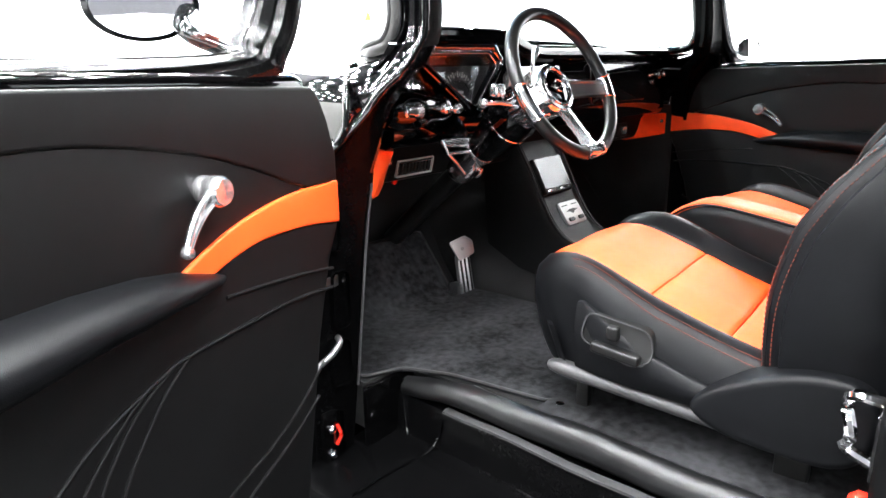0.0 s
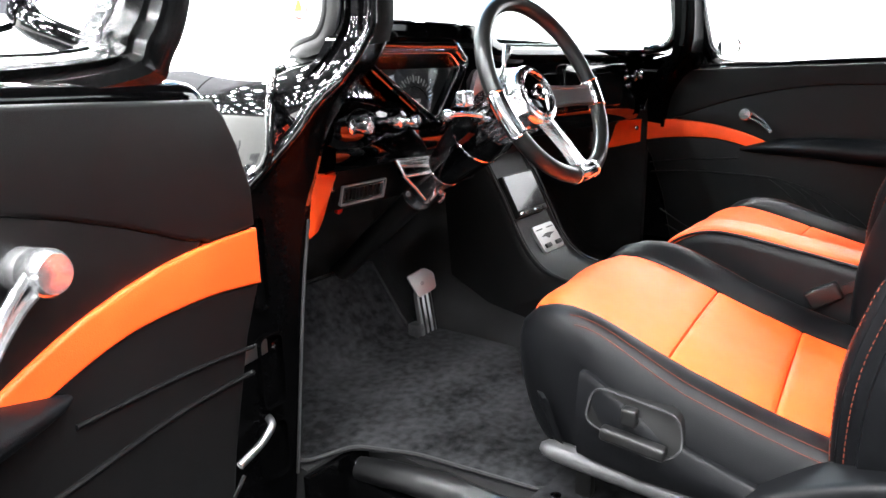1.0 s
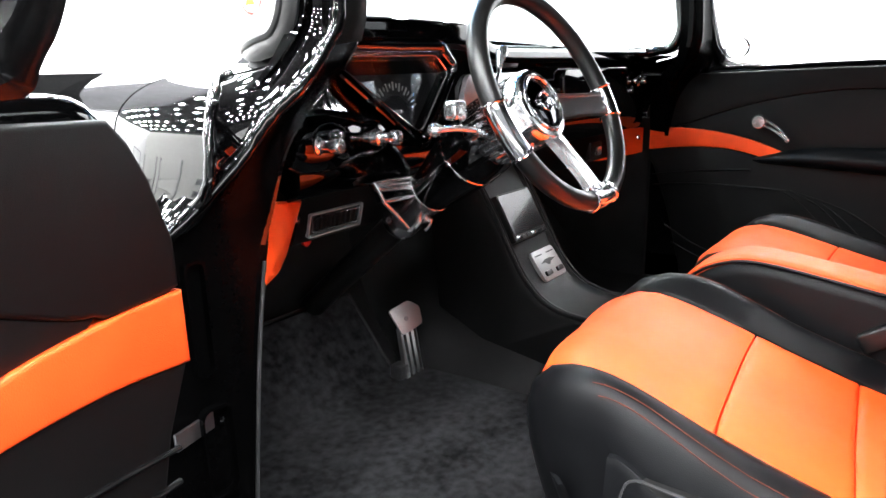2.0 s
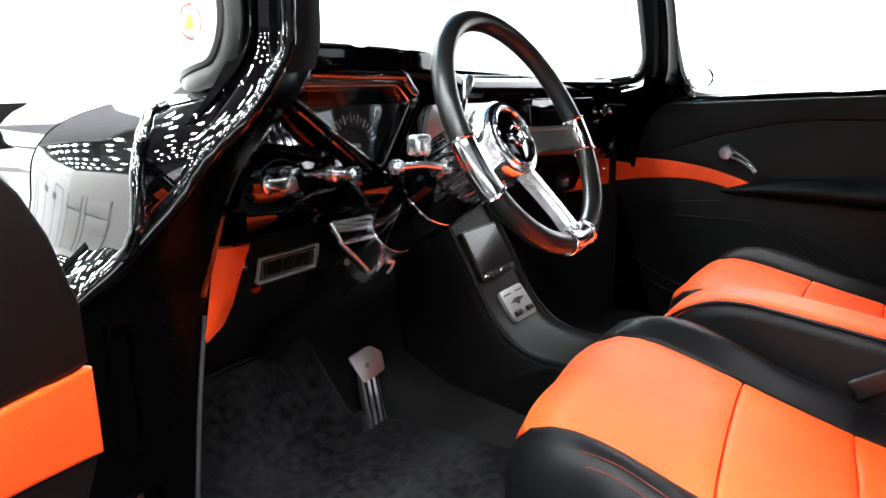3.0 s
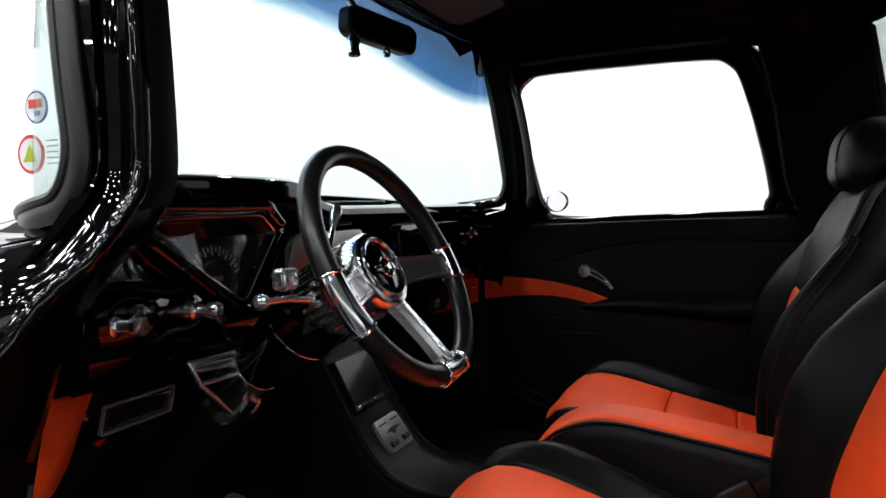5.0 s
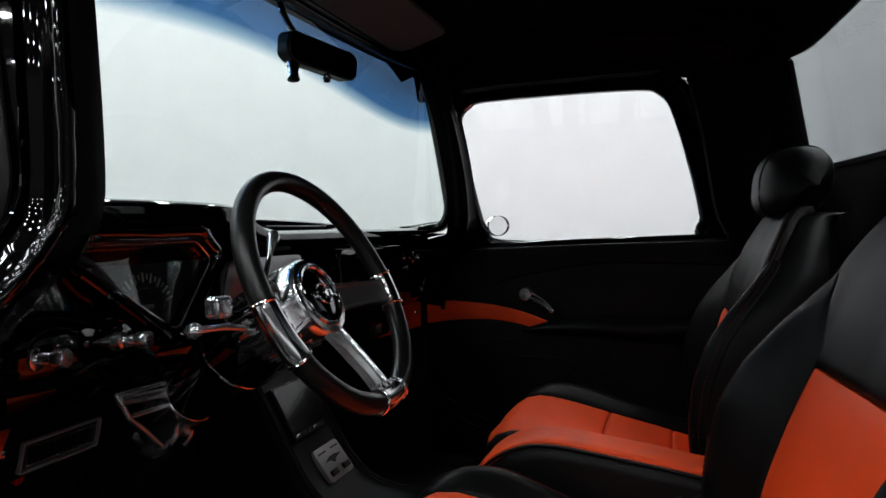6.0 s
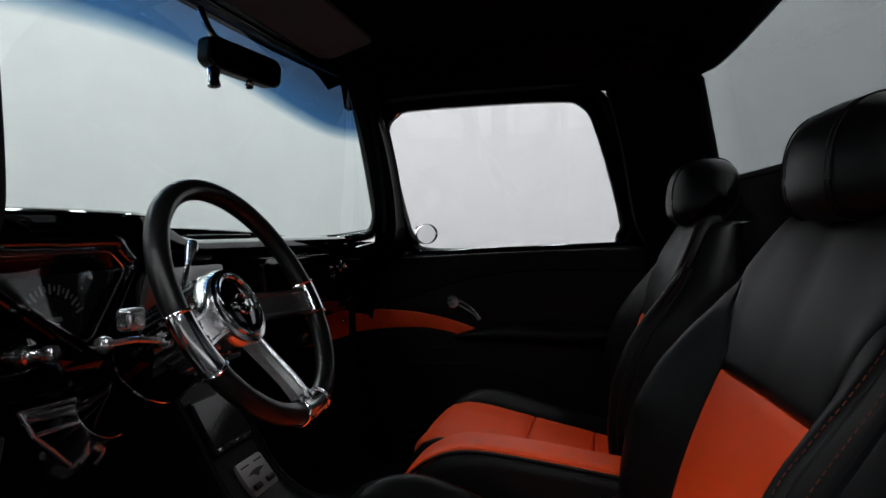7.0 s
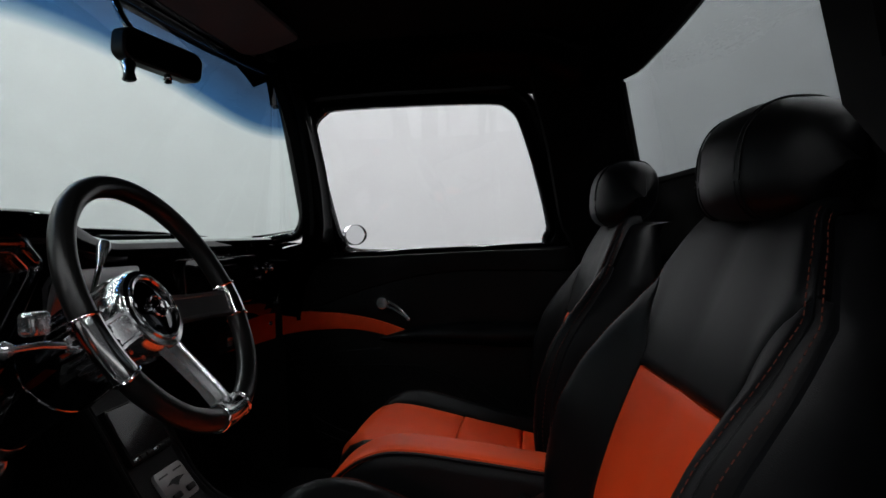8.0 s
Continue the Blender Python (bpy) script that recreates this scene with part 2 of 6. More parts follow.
def rounded(points, radius, steps=4):
    """A flat outline with its corners rounded."""
    out = []
    n = len(points)
    for i in range(n):
        p, a, b = Vector(points[i]), Vector(points[i - 1]), Vector(points[(i + 1) % n])
        da, db = (a - p), (b - p)
        r = min(radius, da.length * 0.45, db.length * 0.45)
        s, e = p + da.normalized() * r, p + db.normalized() * r
        for k in range(steps + 1):
            t = k / steps
            q = s * (1 - t) ** 2 + p * 2 * t * (1 - t) + e * t * t
            out.append((q.x, q.y))
    return out


def ring_plate(outer, inner, lay, low, high):
    """A plate with a hole: outer and inner outlines of equally many points."""
    rings = [[lay(a, b, d) for (a, b), d in zip(o, [dd] * len(o))] for o, dd in ((outer, low), (outer, high), (inner, high), (inner, low))]
    return loft(rings, closed_path=True)


def ramp_between(x, table):
    """Straight lines between (x, y) rows."""
    xs, ys = zip(*table)
    return float(np.interp(x, xs, ys))


def padded(surface, u0, u1, v0, v1, nu, nv, puff, deep=0.012, edge=0.12):
    """An upholstered panel over surface(u, v, lift): puffed in the middle, tucked in at its seams."""
    bm = bmesh.new()
    grid = []
    for i in range(nu + 1):
        row = []
        for j in range(nv + 1):
            a, b = (1 - math.cos(math.pi * i / nu)) / 2, (1 - math.cos(math.pi * j / nv)) / 2
            du = min(a, 1 - a) * 2
            dv = min(b, 1 - b) * 2
            lift = puff * (1 - (1 - min(1, du / edge)) ** 2) ** 0.5 * (1 - (1 - min(1, dv / edge)) ** 2) ** 0.5
            if i in (0, nu) or j in (0, nv):
                lift = -deep
            row.append(bm.verts.new(surface(u0 + (u1 - u0) * a, v0 + (v1 - v0) * b, lift)))
        grid.append(row)
    for i in range(nu):
        for j in range(nv):
            bm.faces.new((grid[i][j], grid[i + 1][j], grid[i + 1][j + 1], grid[i][j + 1]))
    return bm


# ---- the showroom ----
def showroom():
    x0, x1, y0, y1, y2, top, far = -7.0, 7.0, -6.0, 8.0, 14.5, 5.7, -13.0
    part("floor", box((far - 0.2, y0 - 0.2, -0.2), (x1 + 0.2, y2 + 0.2, 0)), FLOOR_EPOXY, None, "polished dark grey showroom floor", kind="structure")
    for name, lo, hi in (("wall_west", (far - 0.2, y0, 0), (far, 6.0, top)), ("wall_return", (far - 0.2, 6.0, 0), (x0 - 0.2, 6.2, top)), ("wall_bay_west", (x0 - 0.2, 6.0, 0), (x0, y2, top)), ("wall_east", (x1, y0, 0), (x1 + 0.2, y1, top)),
                         ("wall_south", (far - 0.2, y0 - 0.2, 0), (x1 + 0.2, y0, top)), ("wall_north", (-0.5, y1, 0), (x1 + 0.2, y1 + 0.2, top)), ("wall_bay_north", (x0 - 0.2, y2, 0), (-0.5, y2 + 0.2, top)), ("wall_bay_east", (-0.5, y1 + 0.2, 0), (-0.3, y2 + 0.2, top))):
        if name == "wall_north":
            part("wall_north_inner", box(lo, (2.5, hi[1], 3.0)), WALL_WHITE, None, "bright white painted lower showroom wall", kind="structure")
            part("wall_north_upper", box((lo[0], lo[1], 3.0), (2.5, hi[1], top)), WALL_DARK, None, "dark painted upper showroom wall", kind="structure")
            part(name, box((2.5, lo[1], 0), hi), WALL_WHITE, None, "plain bright white painted showroom wall", kind="structure")
        elif name != "wall_east":
            change = {"wall_south": 1.7, "wall_west": 2.6, "wall_return": 2.6}.get(name, 5.0 if name in ("wall_bay_west", "wall_bay_north") else 2.75)
            part(name, box(lo, (hi[0], hi[1], change)), WALL_GREY if name == "wall_bay_west" else WALL_WHITE, None, "pale grey painted lower showroom wall" if name == "wall_bay_west" else "bright white painted lower showroom wall", kind="structure")
            part(name + "_upper", box((lo[0], lo[1], change), hi), WALL_DARK, None, "dark painted upper showroom wall", kind="structure")
        else:
            part(name, box(lo, hi), WALL_WHITE, None, "plain bright white painted showroom wall", kind="structure")
    cove = [(x1 - 4.5 + 4.5 * math.sin(t), y1 - 4.5 + 4.5 * math.cos(t)) for t in np.linspace(0, math.pi / 2, 25)]
    rings = [[V(x, y, 0.0), V(x, y, top), V(x + 0.02, y + 0.02, top), V(x + 0.02, y + 0.02, 0.0)] for x, y in [(x, y - 0.01) for x, y in cove]]
    part("backdrop", loft(rings), WALL_WHITE, None, "smooth white curved studio backdrop", kind="structure")
    part("ceiling", box((far - 0.2, y0 - 0.2, top), (x1 + 0.2, y2 + 0.2, top + 0.2)), CEIL_DARK, None, "dark open showroom ceiling", kind="structure")
    first = None
    for i in range(13):
        for j in range(2 if i else 8, 13):
            at = V(-6.4 + 12.8 * i / 12 + (0.2 if j % 2 else -0.15), -5.4 + 12.8 * j / 12, top - 0.25)
            if first is None:
                first = thing("ceiling_lamp", at, "round bright white high-bay ceiling lamp", "lamp", "showroom ceiling lamps")
                part("lens", turned([(0.001, -0.03), (0.10, -0.02), (0.115, 0.0), (0.115, 0.02), (0.001, 0.021)], frame_of((0, 0, 1), at), 20), LAMP, first, "glowing white lens")
                part("housing", turned([(0.12, 0.0), (0.135, 0.0), (0.12, 0.10), (0.05, 0.18), (0.02, 0.25), (0.001, 0.25)], frame_of((0, 0, 1), at), 20), DUCT, first)
            else:
                copy_thing(first, Matrix.Translation(at))
    for i in range(5):
        for j in range(6):
            copy_thing(first, Matrix.Translation((-6.3 + i * 1.3, 8.9 + j * 1.0 + 0.3 * (i % 2), top - 0.25)))
    for i in range(4):
        for j in range(1, 8):
            copy_thing(first, Matrix.Translation((-7.6 - i * 1.45, -5.1 + j * 1.45 + (0.2 if i % 2 else -0.2), top - 0.25)))
    # vents and doors along the walls
    for y, z, w, h in ((-1.2, 2.3, 0.7, 0.5), (1.6, 2.3, 0.7, 0.5), (6.6, 1.7, 0.7, 0.5), (7.6, 0.8, 0.5, 0.5)):
        wx = far if y < 6 else x0
        vent = thing("wall_vent", (wx, y, z), "dark grey louvred vent on the white wall", "vent", "wall vents")
        part("vent_frame", box((wx, y - w / 2, z - h / 2), (wx + 0.03, y + w / 2, z + h / 2), 0.008), DUCT, vent)
        for i in range(5):
            zz = z - h / 2 + 0.08 + i * (h - 0.16) / 4
            part("slat", box((wx + 0.03, y - w / 2 + 0.04, zz - 0.02), (wx + 0.05, y + w / 2 - 0.04, zz + 0.02), 0.004), STEEL, vent)
    for x, z in ((-4.6, 1.9), (-3.6, 0.9), (-5.6, 1.9), (-2.4, 1.9)):
        vent = thing("wall_vent", (x, y2, z), "dark grey louvred vent on the white wall", "vent", "wall vents")
        part("vent_frame", box((x - 0.22, y2 - 0.03, z - 0.15), (x + 0.22, y2, z + 0.15), 0.008), DUCT, vent)
        for i in range(4):
            zz = z - 0.09 + i * 0.06
            part("slat", box((x - 0.18, y2 - 0.05, zz - 0.018), (x + 0.18, y2 - 0.03, zz + 0.018), 0.004), STEEL, vent)
    for x in (-6.1, -4.1, -3.0, -1.6):
        fr = thing("wall_panel_frame", (x, y2, 0.2), "pale grey framed panel on the white wall", "wall panel", "wall panels")
        for sx in (-0.45, 0.45):
            part("stile", box((x + sx - 0.03, y2 - 0.04, 0.15), (x + sx + 0.03, y2, 2.6), 0.008), DUCT, fr)
        part("rail", box((x - 0.42, y2 - 0.04, 2.54), (x + 0.42, y2, 2.6), 0.008), DUCT, fr)
    for y in (-3.2, 0.2, 3.6, 9.6, 12.8):
        wx = far if y < 6 else x0
        d = thing("roller_door", (wx, y, 0), "tall pale panelled roller door, closed", "door", "roller doors")
        for i in range(4):
            part("panel", box((wx, y - 1.2, 0.02 + i * 0.62), (wx + 0.05, y + 1.2, 0.60 + i * 0.62), 0.02), WALL_GREY if wx == x0 else WALL_WHITE, d)
        for s in (-1, 1):
            part("jamb", box((wx, y + s * 1.26 - 0.05, 0), (wx + 0.09, y + s * 1.26 + 0.05, 2.6), 0.01), DUCT, d)


showroom()


# ---- the cab shell: all of the truck that stands still round the seats ----
GROUND, FLOOR = 0.0, 0.525


def ws_point(a, b, lift=0.0):
    """The wraparound windshield: a from -1 to 1 across, b from 0 at the cowl to 1 at the header; lift: outwards."""
    th = a * math.pi / 2
    s, c = math.copysign(abs(math.sin(th)) ** 0.8, a), max(0.0, math.cos(th)) ** 0.8
    low, high = V(0.668 * s - 0.02, 1.172 + 0.308 * c, 1.195 - 0.03 * min(1.0, 1.6 * c)), V(0.625 * s - 0.02, 1.230 + 0.085 * c, 1.625 + 0.02 * c)
    p = low.lerp(high, b)
    out = V(s, c * 1.2 + 0.02, 0.25 * c)
    return p + out.normalized() * (lift + 0.012 * math.sin(math.pi * b))


def ws_frame_path(steps=14, inset=0.0):
    """Round the edge of the windshield, with rounded corners, in (a, b)."""
    A, B0, B1, ra, rb = 1.0 - inset * 0.3, inset, 1.0 - inset, 0.05, 0.13
    pts = []
    for k in range(41):
        pts.append((-A + ra + (2 * A - 2 * ra) * k / 40, B0))
    for k in range(1, 7):
        t = k / 7 * math.pi / 2
        pts.append((A - ra + ra * math.sin(t), B0 + rb - rb * math.cos(t)))
    for k in range(13):
        pts.append((A, B0 + rb + (B1 - B0 - 2 * rb) * k / 12))
    for k in range(1, 7):
        t = k / 7 * math.pi / 2
        pts.append((A - ra + ra * math.cos(t), B1 - rb + rb * math.sin(t)))
    for k in range(41):
        pts.append((A - ra - (2 * A - 2 * ra) * k / 40, B1))
    for k in range(1, 7):
        t = k / 7 * math.pi / 2
        pts.append((-A + ra - ra * math.sin(t), B1 - rb + rb * math.cos(t)))
    for k in range(13):
        pts.append((-A, B1 - rb - (B1 - B0 - 2 * rb) * k / 12))
    for k in range(1, 7):
        t = k / 7 * math.pi / 2
        pts.append((-A + ra - ra * math.cos(t), B0 + rb - rb * math.sin(t)))
    return pts


def windshield():
    w = thing("windshield", (0, 1.4, 1.2), "curved wraparound windshield with a blue shade band", "windshield", kind="structure")
    bm = bmesh.new()
    grid = [[bm.verts.new(ws_point(-1 + 2 * i / 48, j / 8)) for j in range(9)] for i in range(49)]
    for i in range(48):
        for j in range(8):
            bm.faces.new((grid[i][j], grid[i + 1][j], grid[i + 1][j + 1], grid[i][j + 1]))
    part("pane", bm, WS_GLASS, w, "greenish glass shading to blue at the top")
    edge = ws_frame_path()
    outs = [ws_point(a, b, 0.02) - ws_point(a, b, 0.0) for a, b in edge]

    def sunk(a, b):
        return V(0, 0, -0.045 * ramp_between(abs(a), [(0.50, 1.0), (0.75, 0.0)]) * ramp_between(b, [(0.05, 1.0), (0.12, 0.0)]))
    part("rubber_gasket", tube([ws_point(a, b, 0.006) + sunk(a, b) for a, b in edge], 0.0145, 12, closed=True, flat=0.6, hint=outs), GASKET, w, "grey-black rubber gasket")
    part("gasket_lip", tube([ws_point(a * 0.994, b * 0.955 + 0.0225, 0.012) + sunk(a, b) for a, b in edge], 0.006, 8, closed=True, hint=outs), GASKET, w)
    part("garnish_moulding", tube([ws_point(a, b, -0.014) for a, b in edge], 0.013, 10, closed=True, hint=outs), PAINT, w, "black painted inner moulding")
    # stickers inside the glass by the driver
    for y, z, kind, sx in ((1.268, 1.293, 0, -0.668), (1.297, 1.247, 1, -0.656)):
        m = Matrix.Translation((sx, y, z)) @ Matrix.Rotation(radians(-90), 4, "Y") @ Matrix.Rotation(radians(90), 4, "Z")
        disc = lambda r, h, lift, mm=m: turned([(0.0005, lift), (r, lift), (r, lift + h), (0.0005, lift + h)], mm, 24)
        s = thing("windshield_sticker", (sx, y, z), ("round red, white and blue sticker on the windshield", "white sticker with a red ring and green mark on the windshield")[kind], "sticker")
        if kind == 0:
            part("ring", disc(0.017, 0.0006, 0), BLUE_INK, s)
            part("face", disc(0.0145, 0.0006, 0.0007), WHITE_INK, s)
            part("emblem", box((-0.010, -0.008, 0.0014), (0.010, 0.0005, 0.002), 0.0, turn=m), RED_INK, s)
            part("emblem", box((-0.006, 0.004, 0.0014), (0.002, 0.009, 0.002), 0.0, turn=m), BLUE_INK, s)
        else:
            part("ring", disc(0.021, 0.0006, 0), RED_INK, s)
            part("face", disc(0.017, 0.0006, 0.0007), WHITE_INK, s)
            part("emblem", slab([(-0.011, 0.008), (0.011, 0.008), (0.0, -0.011)], lambda a, b, d, mm=m: mm @ V(a, b, d), 0.0014, 0.002, 0), GREEN_INK, s)
            for i in range(5):
                part("print_bar", box((-0.042, -0.014 + i * 0.006, 0.0), (-0.024, -0.0125 + i * 0.006, 0.0006), turn=m), GREY_INK, s)


windshield()

# the levels of the front pillar's door jamb on the driver's side: outer edge, inner edge
JAMB = [
    (V(-0.925, 1.226, 0.28), V(-0.83, 1.216, 0.28)),
    (V(-0.925, 1.226, 0.52), V(-0.797, 1.216, 0.52)),
    (V(-0.922, 1.226, 0.80), V(-0.762, 1.214, 0.80)),
    (V(-0.902, 1.218, 0.965), V(-0.737, 1.216, 0.93)),
    (V(-0.848, 1.200, 1.003), V(-0.716, 1.214, 0.99)),
    (V(-0.785, 1.178, 1.063), V(-0.690, 1.206, 1.065)),
    (V(-0.755, 1.157, 1.108), V(-0.660, 1.182, 1.12)),
    (V(-0.725, 1.136, 1.141), V(-0.640, 1.154, 1.155)),
    (V(-0.690, 1.130, 1.182), V(-0.625, 1.140, 1.19)),
    (V(-0.670, 1.126, 1.225), V(-0.619, 1.134, 1.23)),
    (V(-0.665, 1.130, 1.35), V(-0.615, 1.139, 1.35)),
    (V(-0.653, 1.147, 1.50), V(-0.604, 1.158, 1.50)),
    (V(-0.632, 1.165, 1.62), V(-0.588, 1.185, 1.62)),
]


def flip(p, side):
    """To the passenger's side, about the cab's middle."""
    return p if side < 0 else V(-0.02 - p.x - 0.02, p.y, p.z)


def front_pillar(side, low):
    """A-pillar with its dogleg, and the hinge pillar below it."""
    path = []
    for k in (0, 1):
        path.append(smooth_path([lv[k] for lv in JAMB], 4))
    rings = []
    for o, i in zip(*path):
        up = ramp_between(o.z, [(1.10, 0.0), (1.24, 1.0)])
        f = V(ramp_between(o.z, [(0.95, -0.12), (1.05, -0.2), (1.2, -0.28)]), 0.94, 0).normalized()
        out = V(-f.y, f.x, 0)
        span = ramp_between(o.z, [(0.3, 0.08), (0.95, 0.07), (1.06, 0.07), (1.12, 0.075), (1.22, 0.058), (1.62, 0.058)])
        ring = [o, o + f * 0.012 + out * 0.006, o + f * 0.03 + out * 0.006, o + f * 0.04 - out * 0.010 * up, o + f * 0.052 - out * 0.010 * up,
                o + f * 0.062 + out * 0.004, o + f * (span - 0.015) + out * 0.002, o + f * span - out * 0.012,
                o + f * span - out * 0.05, i + V(0.004, 0.055, 0), i + V(0.006, 0.012, 0), i]
        m = o.lerp(i, 0.5) + V(0, 0.004, 0)
        ring.append(m)
        away = V(0.012, -ramp_between(o.z, [(1.06, 0.0), (1.16, 0.026), (1.3, 0.022), (1.6, 0.004)]), 0) if side > 0 else V(0, 0, 0)
        rings.append([flip(p, side) + away for p in ring])
    cut = next(i for i, o in enumerate(path[0]) if o.z > 0.975)
    return loft(rings[:cut + 1] if low else rings[cut:])


def cab_side(side):
    """What one sees on a cab side: pillars, rails, sill; each a part of one shell."""
    shell = thing("wall_west_cab" if side < 0 else "wall_east_cab", flip(V(-0.8, 0.8, 0.3), side), "gloss black painted cab side with pillars and sill", "cab side", kind="structure")
    part("front_pillar", front_pillar(side, False), PAINT if side < 0 else JAMB_PAINT, shell)
    part("hinge_pillar", front_pillar(side, True), JAMB_PAINT, shell, "black painted lower hinge pillar")
    # rear pillar
    rings = []
    for z, x in ((0.30, -0.80), (0.6, -0.80), (0.95, -0.79), (1.15, -0.775), (1.19, -0.771), (1.23, -0.766), (1.28, -0.76), (1.4, -0.745), (1.52, -0.722), (1.63, -0.70)):
        g = (0.06 + ramp_between(z, [(1.1, 0.0), (1.2, 0.055), (1.4, 0.085), (1.63, 0.14)])) if side > 0 else -0.05
        r0 = 0.345 if side > 0 and z > 1.2 else 0.20
        w = 0.072 if side > 0 else ramp_between(z, [(1.19, 0.072), (1.25, 0.195), (1.28, 0.218), (1.4, 0.252), (1.63, 0.30)])
        ring = [V(x, r0, z), V(x, 0.35 + g, z), V(x + 0.012, 0.366 + g, z), V(x + 0.03, 0.375 + g, z), V(x + w - 0.014, 0.37 + g, z), V(x + w - 0.006, 0.35 + g, z), V(x + w, max(r0, 0.30 + min(g, 0)), z), V(x + w, r0 - 0.001, z)]
        rings.append([flip(p, side) for p in ring])
    part("rear_pillar", loft(rings), SATIN_BLACK, shell)
    # roof rail over the door
    rings = []
    for y in np.linspace(0.25 if side < 0 else 0.38, 1.26, 12):
        e = abs((y - 0.75) / 0.5) ** 4 * 0.02 + (0.06 * min(1.0, max(0.0, (0.58 - y) / 0.12)) if side > 0 else 0.0)
        ring = [V(-0.715, y, 1.575 - e), V(-0.69, y, 1.56 - e), V(-0.665, y, 1.565 - e), V(-0.655, y, 1.595 - e), V(-0.645, y, 1.615 - e), V(-0.60, y, 1.675 - e), V(-0.60, y, 1.73 - e), V(-0.70, y, 1.69 - e), V(-0.735, y, 1.63 - e)]
        rings.append([flip(p, side) for p in ring])
    part("roof_rail", loft(rings), JAMB_PAINT, shell)
    # rocker and step
    prof = [(-0.690, 0.484), (-0.712, 0.483), (-0.716, 0.476), (-0.717, 0.42), (-0.722, 0.400), (-0.740, 0.392), (-0.93, 0.386), (-0.955, 0.380), (-0.962, 0.365), (-0.965, 0.28), (-0.66, 0.28), (-0.66, 0.480)]
    part("rocker", loft([[flip(V(x, y, z), side) for x, z in prof] for y in np.linspace(0.30, 1.24, 10)]), JAMB_PAINT, shell, "black painted step and rocker panel")
    part("sill_flange", loft([[flip(V(x, y, z + 0.002 * math.sin(y * 23)), side) for x, z in ((-0.708, 0.485), (-0.719, 0.4845), (-0.724, 0.4875), (-0.723, 0.4925), (-0.716, 0.4955), (-0.706, 0.494))] for y in np.linspace(0.31, 1.045, 14)]), BINDING, shell, "worn grey rubber flange along the sill")
    # covered sill roll
    roll = [(-0.655, 0.49), (-0.657, 0.530), (-0.663, 0.541), (-0.674, 0.547), (-0.687, 0.545), (-0.699, 0.536), (-0.707, 0.522), (-0.708, 0.509), (-0.702, 0.499), (-0.68, 0.490)]
    rings = []
    for y in np.linspace(0.34, 1.165, 16):
        back = ramp_between(y, [(0.34, 0.004), (0.78, 0.0), (1.0, -0.010), (1.165, -0.030)])
        slim = ramp_between(y, [(0.80, 1.0), (1.0, 0.86), (1.165, 0.62)])
        rings.append([flip(V(-0.655 + (x + 0.655) * slim + back * 1.2, y, 0.547 + (z - 0.547) * (0.4 + 0.6 * slim) + 0.002 * math.sin(y * 19) + 0.0012 * math.sin(y * 61 + x * 90) - ramp_between(y, [(1.0, 0.0), (1.165, 0.024)])), side) for x, z in roll])
    if side < 0:
        for pts in ([(-0.7165, 1.165, 0.52), (-0.719, 1.160, 0.48), (-0.720, 1.155, 0.42), (-0.724, 1.148, 0.394)], [(-0.719, 1.05, 0.47), (-0.722, 1.062, 0.42), (-0.75, 1.075, 0.393), (-0.82, 1.082, 0.392), (-0.93, 1.086, 0.389)]):
            part("body_seam", tube(smooth_path(pts, 4), 0.0028, 6), PAINT, shell)
    part("sill_cover", loft(rings), SILL_VINYL, shell, "padded black vinyl sill cover")
    pts = [(smooth_path([lv[0] for lv in JAMB[8:]], 4)), (smooth_path([lv[1] for lv in JAMB[8:]], 4))]
    rings = []
    for o, i in zip(*pts):
        a, b = o.lerp(i, 0.10), o.lerp(i, 0.97)
        rings.append([flip(p, side) for p in (a + V(0, -0.001, 0), a.lerp(b, 0.15) + V(0, -0.006, 0), a.lerp(b, 0.6) + V(0, -0.008, 0), b + V(0.003, -0.002, 0), b + V(0, 0.01, 0), a + V(0, 0.01, 0))])
    part("weatherstrip", loft(rings), RUBBER, shell, "black rubber weatherstrip")
    part("pillar_flange", tube([flip(o + V(0.004, 0.004, 0), side) for o in smooth_path([lv[0] for lv in JAMB[3:]], 8)], 0.0086, 14, taper=[1 + 0.05 * math.sin(k * 1.9) + 0.04 * math.sin(k * 0.83 + 1) for k in range(73)]), PAINT, shell, "rolled glossy door opening edge")
    rings = []
    for o, i in zip(smooth_path([lv[0] for lv in JAMB[:9]], 4), smooth_path([lv[1] for lv in JAMB[:9]], 4)):
        a, b = o.lerp(i, 0.16), o.lerp(i, 0.985)
        rings.append([flip(p, side) for p in (a + V(0, 0.003, 0), a.lerp(b, 0.1) + V(0, -0.001, 0), a.lerp(b, 0.9) + V(0, -0.001, 0), b + V(0, 0.001, 0), b + V(0, 0.012, 0), a + V(0, 0.012, 0))])
    part("jamb_face", loft(rings), JAMB_PAINT, shell, "black painted door jamb face")
    return shell


west = cab_side(-1)
part("windlace", tube(smooth_path([lv[1] + V(0.0, -0.002, 0) for lv in JAMB[1:4]], 5), 0.0026, 8), SATIN_PLASTIC, west, "grey-black windlace cord")
east = cab_side(1)


